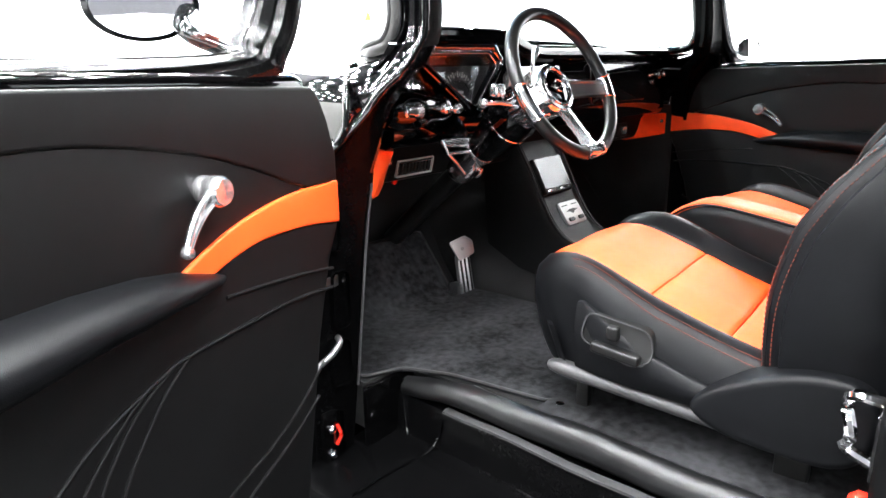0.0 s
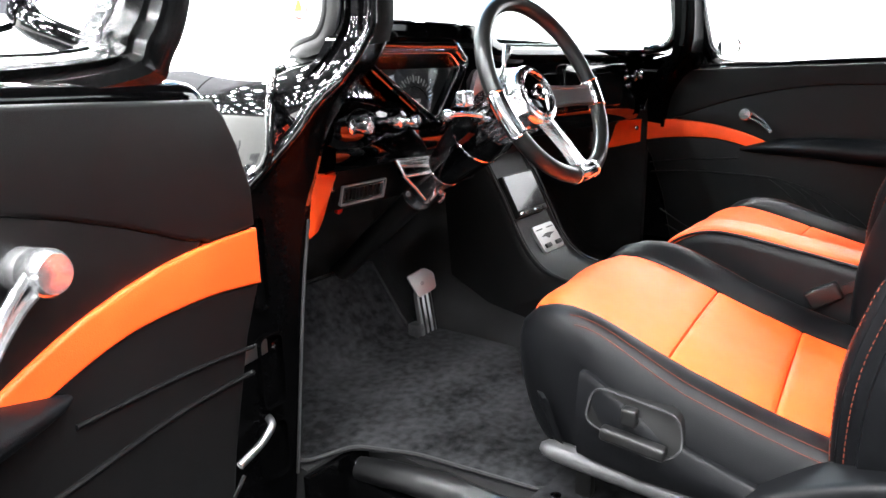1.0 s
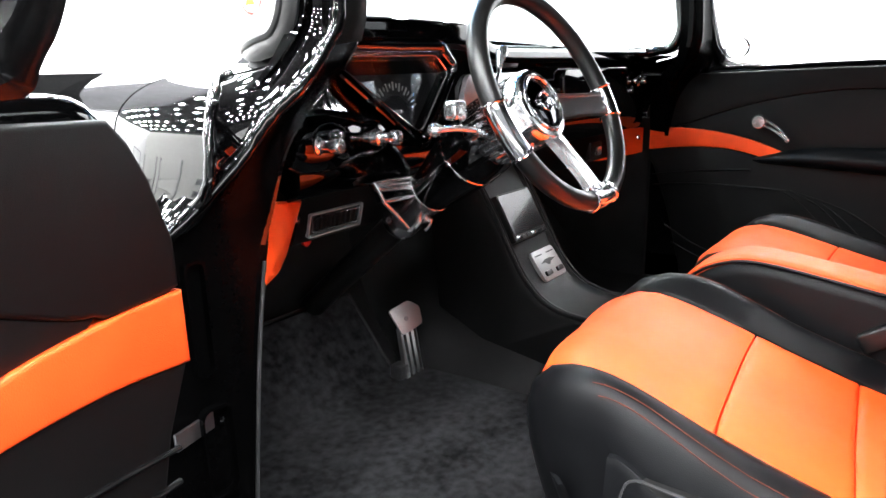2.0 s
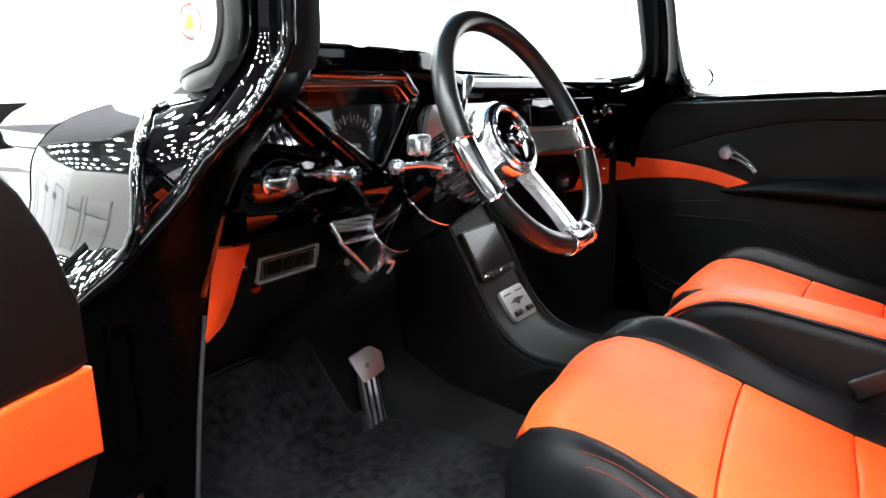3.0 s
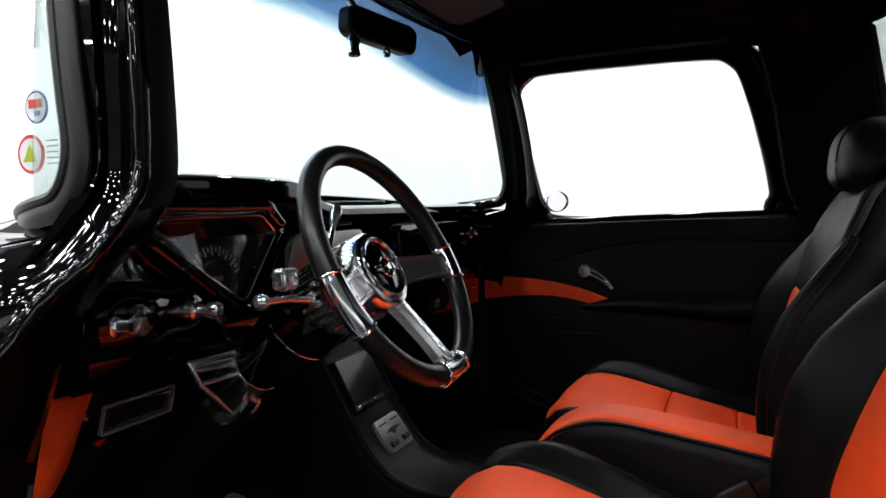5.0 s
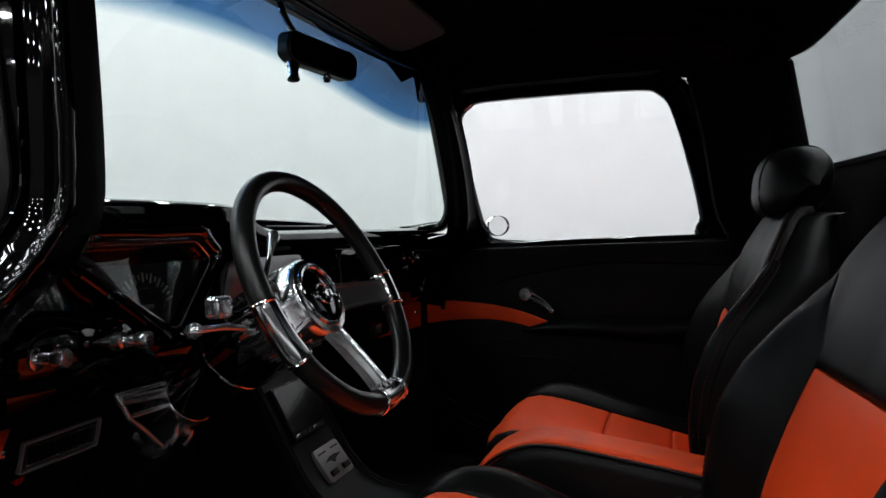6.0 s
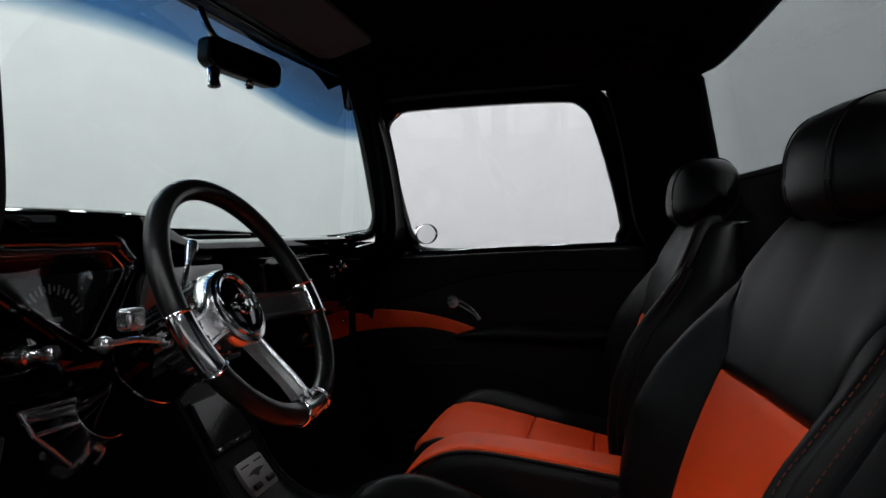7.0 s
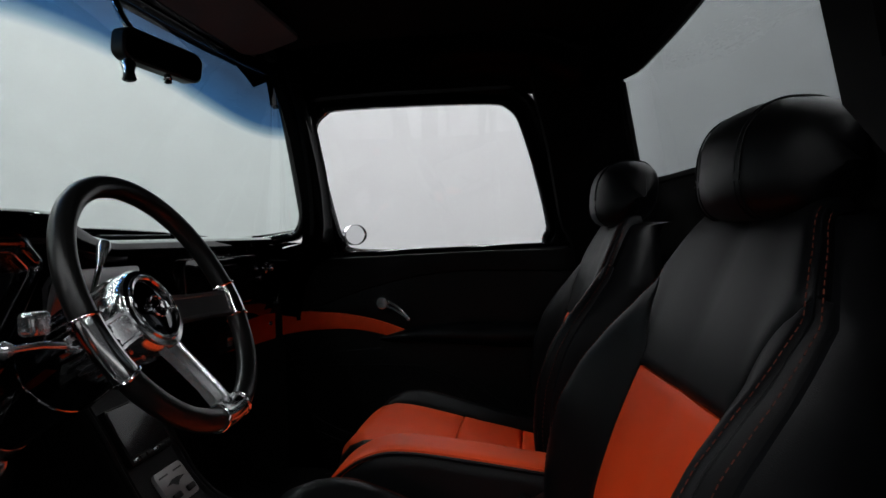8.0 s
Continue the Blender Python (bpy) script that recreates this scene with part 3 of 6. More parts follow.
def hinge_hardware():
    """Pressed slots, hinge arm and bolts on the driver's hinge pillar."""
    def recess(x0, x1, z0, z1, y):
        r = min(x1 - x0, z1 - z0) * 0.35
        o = rounded([(x0, z0), (x1, z0), (x1, z1), (x0, z1)], r)
        i = rounded([(x0 + 0.003, z0 + 0.003), (x1 - 0.003, z0 + 0.003), (x1 - 0.003, z1 - 0.003), (x0 + 0.003, z1 - 0.003)], r * 0.9)
        return ring_plate(o, i, lambda a, b, d: V(a, y - d, b), -0.004, 0.006)
    for x0, x1, z0, z1 in ((-0.850, -0.823, 0.815, 0.955), (-0.852, -0.808, 0.655, 0.775), (-0.862, -0.812, 0.535, 0.635), (-0.895, -0.84, 0.375, 0.49)):
        part("pressed_rim", recess(x0, x1, z0, z1, 1.2125), JAMB_PAINT, west)
    strap = thing("door_check_strap", (-0.83, 1.20, 0.754), "flat grey steel door check strap with a rivet", "door check")
    m = Matrix.Translation((-0.806, 1.226, 0.754)) @ Matrix.Rotation(radians(-166), 4, "Z")
    flat = part("strap", box((-0.0, -0.002, -0.011), (0.085, 0.002, 0.011), 0.001, turn=m), BRUSHED, strap)
    part("rivet", turned([(0.0055, 0.0), (0.005, 0.003), (0.001, 0.004)], frame_of((0.5, -0.85, 0), (-0.822, 1.213, 0.754)), 14), CHROME, flat)
    arm = thing("hinge_bar", (-0.84, 1.214, 0.6), "bright bent steel door hinge arm", "hinge")
    part("hinge_arm", tube(smooth_path([(-0.836, 1.235, 0.640), (-0.844, 1.205, 0.634), (-0.861, 1.197, 0.624), (-0.88, 1.194, 0.615), (-0.915, 1.19, 0.604)], 5), 0.0062, 10), BRUSHED, arm)
    lower = thing("hinge_block", (-0.87, 1.22, 0.43), "black painted lower door hinge with chrome bolts", "hinge")
    hinge = part("hinge_plate", box((-0.892, 1.206, 0.375), (-0.858, 1.222, 0.492), 0.006), PAINT, lower)
    for z in (0.456, 0.40):
        part("bolt", turned([(0.009, 0.0), (0.009, 0.005), (0.006, 0.008), (0.001, 0.009)], frame_of((0, -1, 0), (-0.876, 1.206, z)), 14), CHROME, hinge)
    part("wiring_sleeve", tube(smooth_path([(-0.864, 1.204, 0.462), (-0.860, 1.198, 0.44), (-0.866, 1.204, 0.418)], 4), 0.004, 8), RED_LENS, lower)
    # latch striker on the rear pillar
    st = thing("door_striker", (-0.73, 0.37, 0.72), "bright chrome door striker on the rear pillar", "striker")
    part("striker_plate", box((-0.765, 0.323, 0.682), (-0.735, 0.329, 0.765), 0.002), PAINT, st)
    part("striker_claw", tube(smooth_path([(-0.735, 0.330, 0.772), (-0.742, 0.358, 0.775), (-0.728, 0.366, 0.752), (-0.745, 0.355, 0.725), (-0.730, 0.362, 0.700), (-0.735, 0.330, 0.690)], 5), 0.0075, 8), CHROME, st)
    lamp = thing("door_jamb_light", (-0.75, 0.38, 0.64), "small red courtesy lens on the rear pillar", "light")
    part("lens", turned([(0.017, 0.0), (0.017, 0.012), (0.010, 0.02), (0.001, 0.022)], frame_of((0, 1, 0), (-0.752, 0.326, 0.642)), 16), RED_LENS, lamp)


hinge_hardware()


def glass_foot(x):
    """How far ahead the glass meets the cowl, at a place across."""
    k = min(1.0, abs(x + 0.02) / 0.668) ** 1.25
    return 1.172 + 0.308 * max(0.0, 1 - k * k) ** 0.4


def cowl_and_hood():
    """The outside ahead of the doors, as far as it is seen past the pillar."""
    body = thing("truck_front", (0, 1.8, 0.5), "gloss black cowl, fenders and hood of the pickup", "truck body", kind="structure")
    half = [(-0.926, 0.35), (-0.926, 0.70), (-0.925, 0.90), (-0.920, 0.945), (-0.902, 0.966), (-0.872, 0.984), (-0.846, 0.999), (-0.834, 1.012), (-0.829, 1.027), (-0.825, 1.045), (-0.819, 1.072), (-0.812, 1.095), (-0.804, 1.109), (-0.794, 1.120), (-0.777, 1.132), (-0.755, 1.142), (-0.72, 1.154), (-0.69, 1.163), (-0.66, 1.172), (-0.60, 1.186), (-0.50, 1.200), (-0.35, 1.210), (-0.18, 1.215), (-0.02, 1.216)]
    half = [(p.x, p.z) for p in smooth_path([V(x, 0, z) for x, z in half], 4)]
    rear = [(0.3, 1.24), (0.95, 1.25), (0.985, 1.256), (1.007, 1.215), (1.024, 1.188), (1.045, 1.178), (1.072, 1.180), (1.103, 1.190), (1.120, 1.203), (1.136, 1.230), (1.147, 1.266), (1.152, 1.272), (1.158, 1.250), (1.1635, 1.185)]
    seam = [(0.35, 1.385), (1.0, 1.383), (1.03, 1.381), (1.061, 1.377), (1.098, 1.387), (1.122, 1.394), (1.147, 1.405), (1.160, 1.388), (1.170, 1.36)]

    def back_edge(x, z):
        return ramp_between(z, rear) if x < -0.688 else max(glass_foot(x) + 0.008, 1.172)

    def split(x, z):
        return max(back_edge(x, z) + 0.02, ramp_between(z, seam))
    for side in (-1, 1):
        rows = []
        for x, z in half:
            y0, y1 = back_edge(x, z), split(x, z)
            row = []
            for k in range(14):
                t = (k / 13) ** 1.4
                lift = 0.014 * (1 - t) ** 2 * max(0.0, 1 - abs(x + 0.66) / 0.05)
                swell = 0.030 * t * (1 - t) * ramp_between(z, [(0.95, 0), (1.0, 1), (1.125, 1), (1.155, 0)])
                row.append(flip(V(x - swell, y0 + (y1 - 0.004 - y0) * t, z + lift), side))
            rows.append(row)
        part("cowl_panel", loft(rows, close_rings=False), PAINT, body)
        rows = []
        for x, z in half:
            y1 = split(x, z)
            taper = 0.067 * ramp_between(z, [(0.95, 0), (1.0, 1), (1.125, 1), (1.155, 0.3)])
            row = [flip(V(x + 0.006, y1 + 0.006, z - 0.008), side)]
            for k in range(15):
                t = (k / 14) ** 1.5
                y = y1 + t * (2.9 - y1)
                row.append(flip(V(x + taper * (1 - math.exp(-(y - y1) / 0.4)) + 0.05 * t * t, y, z - 0.03 * t - 0.08 * t ** 3 * ramp_between(z, [(0.9, 0), (1.1, 1)])), side))
            rows.append(row)
        part("hood", loft(rows, close_rings=False), PAINT, body)
        edge = [V(x, back_edge(x, z), z) for x, z in half if z > 0.93 and x < -0.72]
        part("cowl_bead", tube([flip(p, side) for p in smooth_path(edge[::2], 4)], 0.0068, 12, taper=[1 + 0.02 * math.sin(k * 0.31) for k in range(4 * (len(edge[::2]) - 1) + 1)]), PAINT, body, "rolled glossy cowl edge")
        # the skin between the cowl edge and the door flange
        rings = []
        for o in smooth_path([lv[0] for lv in JAMB[3:9]], 6):
            zc = ramp_between(o.z, [(0.965, 0.965), (1.003, 0.995), (1.063, 1.055), (1.108, 1.102), (1.141, 1.134), (1.182, 1.152)])
            x = ramp_between(zc, [(z, x) for x, z in half if 0.9 < z < 1.165])
            c = V(x, back_edge(x, zc), zc)
            n = V(-0.6, -0.6, 0.5)
            a, b = o + V(0.0, 0.006, 0.0), c + V(0.0, -0.001, 0.0)
            ring = [a.lerp(b, k / 6) - n * 0.006 * math.sin(math.pi * k / 6) for k in range(7)]
            rings.append([flip(p, side) for p in ring + [b + V(0.012, 0.01, -0.004), a + V(0.012, 0.01, -0.004)]])
        part("cowl_corner", loft(rings), PAINT, body)
    part("radiator_wall", box((-0.8, 2.88, 0.3), (0.76, 2.95, 1.08), 0.03), PAINT, body)
    part("underbody", box((-0.82, 0.2, 0.28), (0.78, 2.9, 0.34)), RUBBER, body)


cowl_and_hood()


def cab_floor():
    f = thing("floor_cab", (0, 0.9, FLOOR), "black carpeted cab floor and toe board", "floor", kind="structure")
    prof = [(0.14, FLOOR), (1.42, FLOOR), (1.47, FLOOR + 0.02), (1.66, FLOOR + 0.26), (1.68, FLOOR + 0.30), (1.68, 1.16), (1.72, 1.16), (1.72, 0.42), (0.14, 0.42)]
    xs = np.linspace(-0.665, 0.75, 18)
    rings = [[V(x, y, z) for y, z in prof] for x in xs]
    part("carpet", loft(rings), CARPET, f)
    foot = [(1.20, FLOOR), *prof[1:-1], (1.20, 0.42)]
    part("carpet_corner", loft([[V(x, y, z) for y, z in foot] for x in (-0.79, -0.73, -0.665)]), CARPET, f)
    part("sill_end", box((-0.80, 1.185, 0.30), (-0.662, 1.1985, 0.522), 0.004), PAINT, f)
    # transmission hump
    rings = []
    for y, h in ((0.2, 0.03), (0.6, 0.035), (1.0, 0.05), (1.3, 0.10), (1.5, 0.20), (1.66, 0.32)):
        rings.append([V(-0.02 + 0.17 * math.sin(t) * (1 + h), y, FLOOR - 0.01 + h * max(0, math.cos(t)) ** 0.7) for t in np.linspace(-math.pi / 2, math.pi / 2, 13)])
    part("tunnel", loft(rings), CARPET, f)
    for x in (-0.775, 0.705):
        part("kick_panel", box((x - 0.012, 1.235 if x < 0 else 1.27, FLOOR - 0.02), (x + 0.012, 1.70, 1.0), 0.004), CARPET, f)
    part("side_carpet", box((0.712, 0.2, FLOOR - 0.02), (0.74, 1.29, 0.60), 0.004), CARPET, f)
    mat = thing("floor_mat", (-0.45, 1.15, FLOOR), "black carpet floor mat with a bound edge", "floor mat")
    outline = rounded([(-0.785, 1.212), (-0.70, 1.182), (-0.655, 1.08), (-0.615, 0.862), (-0.45, 0.855), (-0.135, 1.10), (-0.128, 1.16), (-0.130, 1.398), (-0.155, 1.410), (-0.205, 1.410), (-0.285, 1.384), (-0.264, 1.43), (-0.79, 1.43)], 0.02)
    part("mat_body", slab(outline, lambda a, b, d: V(a, b, FLOOR + d), 0.002, 0.012, 0.005), MAT_PILE, mat)
    part("binding", tube([V(a, b, FLOOR + 0.009) for a, b in outline], 0.0034, 6, closed=True), BINDING, mat)
    # the mat's bend and tongue up the toe board
    bend = smooth_path([V(0, 1.395, 0.0108), V(0, 1.420, 0.0124), V(0, 1.445, 0.020), V(0, 1.468, 0.040), V(0, 1.490, 0.068), V(0, 1.530, 0.118), V(0, 1.562, 0.158)], 5)
    rings = [[V(x, p.y, FLOOR + p.z + k) for p, k in [(p, 0.0) for p in bend] + [(p, -0.012) for p in bend[::-1]]] for x in np.linspace(-0.785, -0.257, 8)]
    part("toe_flap", loft(rings), MAT_PILE, mat)
    hem = [V(-0.262, p.y, FLOOR + p.z + 0.001) for p in bend[6:]] + [V(-0.275, 1.566, FLOOR + 0.163)] + [V(x, 1.566, FLOOR + 0.163) for x in np.linspace(-0.30, -0.78, 9)]
    part("flap_binding", tube(hem, 0.0034, 6), BINDING, mat)
    side = thing("floor_carpet_strip", (-0.6, 0.6, FLOOR), "black carpet strip along the seat rail", "carpet")
    part("strip", box((-0.665, 0.34, FLOOR), (-0.40, 0.87, FLOOR + 0.012), 0.004), MAT_PILE, side)


cab_floor()


def roof_and_rear():
    r = thing("ceiling_cab", (0, 0.8, 1.7), "black cloth headliner and roof of the cab", "roof", kind="structure")

    def roof(x, y, up=0.0):
        u, v = (x + 0.02) / 0.70, (y - 0.75) / 0.62
        return V(x, y, 1.735 - 0.085 * abs(u) ** 3.2 - (0.075 if v > 0 else 0.02) * abs(v) ** 4 + up)
    xs, ys = np.linspace(-0.70, 0.66, 25), np.linspace(0.24, 1.32, 21)
    for nm, up, mat in (("headliner", 0.0, HEADLINER), ("roof_skin", 0.05, PAINT)):
        part(nm, loft([[roof(x, y, up) for x in xs] for y in ys], close_rings=False), mat, r)
    # header over the glass, with its painted inner panel
    rings = []
    for i in range(41):
        a = -1 + 2 * i / 40
        p = ws_point(a, 1.0, 0.0)
        n = V(p.x * 0.35, 1, 0).normalized()
        top = 1.70 - 0.05 * abs(a) ** 3
        rings.append([p + V(0, 0.012, 0), p - n * 0.012 - V(0, 0, 0.004), p - n * 0.030 + V(0, 0, 0.002), p - n * 0.036 + V(0, 0, 0.014), V(p.x * 0.97, p.y - 0.10, top), V(p.x * 0.97, p.y - 0.10, top + 0.05), p + V(0, 0.02, 0.06)])
    part("header", loft(rings), PAINT, r)
    for side in (-1, 1):
        at = flip(V(-0.56, 1.215, 1.655), side)
        hook = thing("visor_clip", at, "small black visor clip under the header", "clip", "visor clips")
        part("clip", box(at - V(0.02, 0.012, 0.02), at + V(0.02, 0.012, 0.006), 0.006), BLACK_PLASTIC, hook)
        part("pin", turned([(0.006, 0), (0.006, 0.01), (0.001, 0.012)], frame_of((0, -1, -0.4), at + V(-side * 0.05, -0.01, 0.01)), 10), BLACK_PLASTIC, hook)
    visor = thing("sun_visor", (0.22, 1.2, 1.66), "grey cloth sun visor folded up against the headliner", "sun visor")
    tilt = lambda a, b, d: V(a, 1.265 - b, 1.641 + b * 0.20 + d)
    part("board", slab(rounded([(0.0, 0.0), (0.47, 0.0), (0.50, 0.03), (0.47, 0.145), (0.0, 0.145)], 0.02), tilt, 0.0, 0.012, 0.004), VISOR, visor)
    part("pivot_rod", tube([tilt(0.47, 0.012, 0.004), tilt(0.53, 0.012, 0.006), tilt(0.55, 0.0, 0.03)], 0.004, 8), BLACK_PLASTIC, visor)
    # rear wall, round in plan, with the wide back window
    half_plan = [(0.0, 0.214), (0.25, 0.222), (0.47, 0.243), (0.575, 0.262), (0.626, 0.290), (0.652, 0.320), (0.68, 0.340), (0.725, 0.36)]
    plan = smooth_path([(-0.02 - x, y, 0) for x, y in half_plan[:0:-1]] + [(x - 0.02, y, 0) for x, y in half_plan], 6)
    w = thing("wall_rear_cab", (0, 0.15, 0.5), "black cab rear wall round a wide curved back window", "cab wall", kind="structure")

    def lean(p, z):
        return V(p.x, p.y + ramp_between(z, [(0.9, -0.05), (1.305, 0.0), (1.75, 0.071)]), z)

    def brow(p):
        return 1.592 - 0.055 * (p.x + 0.02) ** 2

    def band(pts, z0, z1, n=5, low=None):
        return loft([[lean(p, z + (low(p) - z0) * (1 - k) if low else z) for p in pts] for k, z in zip(np.linspace(0, 1, n), np.linspace(z0, z1, n))], close_rings=False)
    low = part("lower_wall", band(plan[7:], 0.42, 1.291), SATIN_BLACK, w)
    up = part("upper_wall", band(plan[7:], 1.567, 1.74, 3, brow), SATIN_BLACK, w)
    n = len(plan)
    cut = 18
    for pts in (plan[7:cut + 1], plan[n - cut - 1:]):
        ob = part("corner_post", band(pts, 1.291, 1.572, 4), SATIN_BLACK, w)
        ob.modifiers.new("thick", "SOLIDIFY").thickness = 0.02
    for ob in (low, up):
        ob.modifiers.new("thick", "SOLIDIFY").thickness = 0.02
    mid = plan[cut - 1:n - cut + 1]
    gw = thing("window_rear", (0, 0.15, 1.3), "wide tinted curved back window in a black rubber frame", "window", kind="structure")
    pane = part("pane", band(mid, 1.275, 1.60, 6), REAR_GLASS, gw, "grey tinted glass")
    pane.visible_shadow = False
    mid2 = plan[cut:n - cut]
    loop = [lean(p, 1.293) for p in mid2] + [lean(mid2[-1], z) for z in np.linspace(1.325, 1.55, 6)] + [lean(p, brow(p)) for p in mid2[::-1]] + [lean(mid2[0], z) for z in np.linspace(1.55, 1.325, 6)]
    side_lip = [lean(plan[n - cut + 1] + V(0.004, 0, 0), z) for z in np.linspace(1.31, 1.56, 6)] + [lean(p, brow(p) + 0.024) for p in mid2[::-1]]
    part("frame_bead", tube([p + V(0, 0.010, 0) for p in side_lip], 0.0035, 6), GASKET, gw, "thin raised bead round the frame")
    part("window_frame", tube([p + V(0, 0.006, 0) for p in loop], 0.014, 8, closed=True), RUBBER, gw)
    rear = thing("truck_rear", (0, -0.6, 0.3), "gloss black pickup bed behind the cab", "truck body", kind="structure")
    part("bed_side", box((-0.82, -1.9, 0.35), (-0.76, 0.14, 1.02), 0.02), PAINT, rear)
    part("bed_side", box((0.72, -1.9, 0.35), (0.78, 0.14, 1.02), 0.02), PAINT, rear)
    part("bed_floor", box((-0.78, -1.9, 0.35), (0.74, 0.14, 0.45), 0.01), PAINT, rear)


roof_and_rear()


# ---- the doors ----
class Place:
    """Lays door places (s back from the hinge side, h into the cab, z up) into the world."""

    def __init__(self, at, along, into, k, dz):
        self.at, self.along, self.into, self.k, self.dz = Vector(at), Vector(along), Vector(into), k, dz

    def __call__(self, s, z, h):
        return self.at + self.along * (s * self.k) + self.into * h + V(0, 0, z + self.dz)


WINDOW = [(0.20, 1.150), (0.130, 1.182), (0.102, 1.26), (0.083, 1.40), (0.103, 1.503), (0.175, 1.546), (0.53, 1.544), (0.612, 1.524), (0.648, 1.445), (0.694, 1.245), (0.690, 1.180), (0.635, 1.150)]


WINDOW_SWEPT = [(0.232, 1.152), (0.172, 1.184), (0.150, 1.25), (0.124, 1.40), (0.112, 1.49), (0.138, 1.532), (0.20, 1.546), *WINDOW[6:]]


def door(name, lay, label, drop, belt=0.0, window=WINDOW, cs=0.290, cz=1.017, finish=PAINT, swept=True):
    d = thing(name, lay(0, 0.5, 0), label, "door", kind="structure")
    end = 0.82
    # shell: lower body with rounded edges
    shell = rounded([(0.125, 0.47), (0.098, 0.60), (0.068, 0.74), (0.022, 0.87), (-0.008, 0.955), (-0.012, 1.02), (0.045, 1.145), (end + 0.02, 1.165), (end + 0.03, 0.47)], 0.03)
    if not swept:
        shell = rounded([(-0.012, 0.47), (-0.012, 1.02), (0.045, 1.145), (end + 0.02, 1.165), (end + 0.03, 0.47)], 0.03)
    part("door_shell", slab(shell, lay, -0.13, -0.012, 0.014, 3), PAINT, d)
    # window frame, a ring with a rolled inner edge
    inner = smooth_path([V(a, b + belt * max(0.0, (1.32 - b) / 0.17), 0) for a, b in window], 6, closed=True)
    centre = V(0.39, 1.34, 0)
    rings = []
    for p in inner:
        o = (p - centre).normalized()
        lean = ramp_between(p.y, [(1.15, 0.0), (1.54, 0.05)])
        q = lambda k, h: lay(p.x + o.x * k, p.y + o.y * k, h + lean)
        rings.append([q(0.0, -0.058), q(0.002, -0.040), q(0.012, -0.030), q(0.020, -0.034), q(0.026, -0.022), q(0.040, -0.016), q(0.058, -0.020), q(0.064, -0.035), q(0.064, -0.095), q(0.050, -0.105), q(0.0, -0.072)])
    part("window_frame", loft(rings, closed_path=True), finish, d)
    rings = []
    for p in inner:
        o = (p - centre).normalized()
        lean = ramp_between(p.y, [(1.15, 0.0), (1.54, 0.05)])
        rings.append(lay(p.x + o.x * 0.001, p.y + o.y * 0.001, -0.052 + lean))
    part("bright_trim", tube(rings, 0.0028, 6, closed=True), CHROME, d)
    bm = bmesh.new()
    bm.faces.new([bm.verts.new(lay(p.x, p.y, -0.064 + ramp_between(p.y, [(1.15, 0.0), (1.54, 0.05)]))) for p in inner])
    bmesh.ops.triangulate(bm, faces=bm.faces)
    pane = part("pane", bm, SIDE_GLASS, d, smooth=False)
    pane.visible_shadow = False
    # trim: stitched panels
    top_edge = [(0.052, 1.126), (0.30, 1.136), (0.52, 1.142), (end, 1.145)]
    front_edge = [(0.0, 0.984), (0.0, 1.025), (0.018, 1.078), (0.035, 1.108)]
    upper_seam = [tuple(p)[:2] for p in smooth_path([V(a, b, 0) for a, b in ((0.088, 0.988), (0.115, 0.995), (0.192, 1.026), (0.29, 1.057), (0.405, 1.080), (0.52, 1.088), (end, 1.08))], 5)]
    strip_top = [tuple(p)[:2] for p in smooth_path([V(a, b, 0) for a, b in ((0.0, 0.981), (0.081, 0.983), (0.162, 0.978), (0.234, 0.965), (0.288, 0.949), (0.347, 0.925))], 5)]
    strip_low = [tuple(p)[:2] for p in smooth_path([V(a, b, 0) for a, b in ((0.0, 0.915), (0.087, 0.928), (0.181, 0.932), (0.24, 0.925), (0.30, 0.910))], 5)]
    k = next(i for i, p in enumerate(strip_top) if p[0] > 0.085)
    part("upper_panel", slab(front_edge + top_edge + upper_seam[::-1] + strip_top[1:k][::-1], lay, -0.012, 0.004, 0.005, 3), VINYL, d, "dark grey-black stitched vinyl")
    arm_line = [(0.347, 0.922), (0.45, 0.918), (0.60, 0.925), (end, 0.93)]
    part("middle_panel", slab(upper_seam + arm_line[::-1] + strip_top[k:][::-1], lay, -0.012, 0.001, 0.005, 3), VINYL, d)
    part("colour_strip", slab(strip_top + strip_low[::-1], lay, -0.012, 0.006, 0.004, 3), ORANGE, d, "bright orange leather strip sweeping back")
    low = strip_low + arm_line + [(end, 0.49), (0.128, 0.49), (0.098, 0.62), (0.070, 0.74), (0.030, 0.86)]
    part("lower_panel", slab(low, lay, -0.012, 0.002, 0.005, 3), VINYL, d)
    # raised piping on the lower panel
    def pipe(points, r=0.0025):
        pts = [lay(p.x, p.y, 0.003) for p in smooth_path([V(a, b, 0) for a, b in points], 6)]
        part("piping", tube(pts, r, 6), VINYL, d)
    pipe([(0.025, 0.845), (0.10, 0.858), (0.177, 0.868), (0.27, 0.877)])
    pipe([(0.03, 0.815), (0.11, 0.825), (0.182, 0.829), (0.276, 0.829), (0.345, 0.828), (0.38, 0.823), (0.47, 0.794), (0.531, 0.759), (0.60, 0.70), (0.66, 0.60)], 0.003)
    pipe([(0.345, 0.827), (0.375, 0.806), (0.405, 0.779), (0.459, 0.711), (0.50, 0.62), (0.52, 0.52)])
    pipe([(0.372, 0.823), (0.41, 0.805), (0.444, 0.779), (0.485, 0.728), (0.53, 0.64), (0.56, 0.52)])
    pipe([(0.385, 0.821), (0.43, 0.803), (0.50, 0.745), (0.56, 0.66), (0.60, 0.56)])
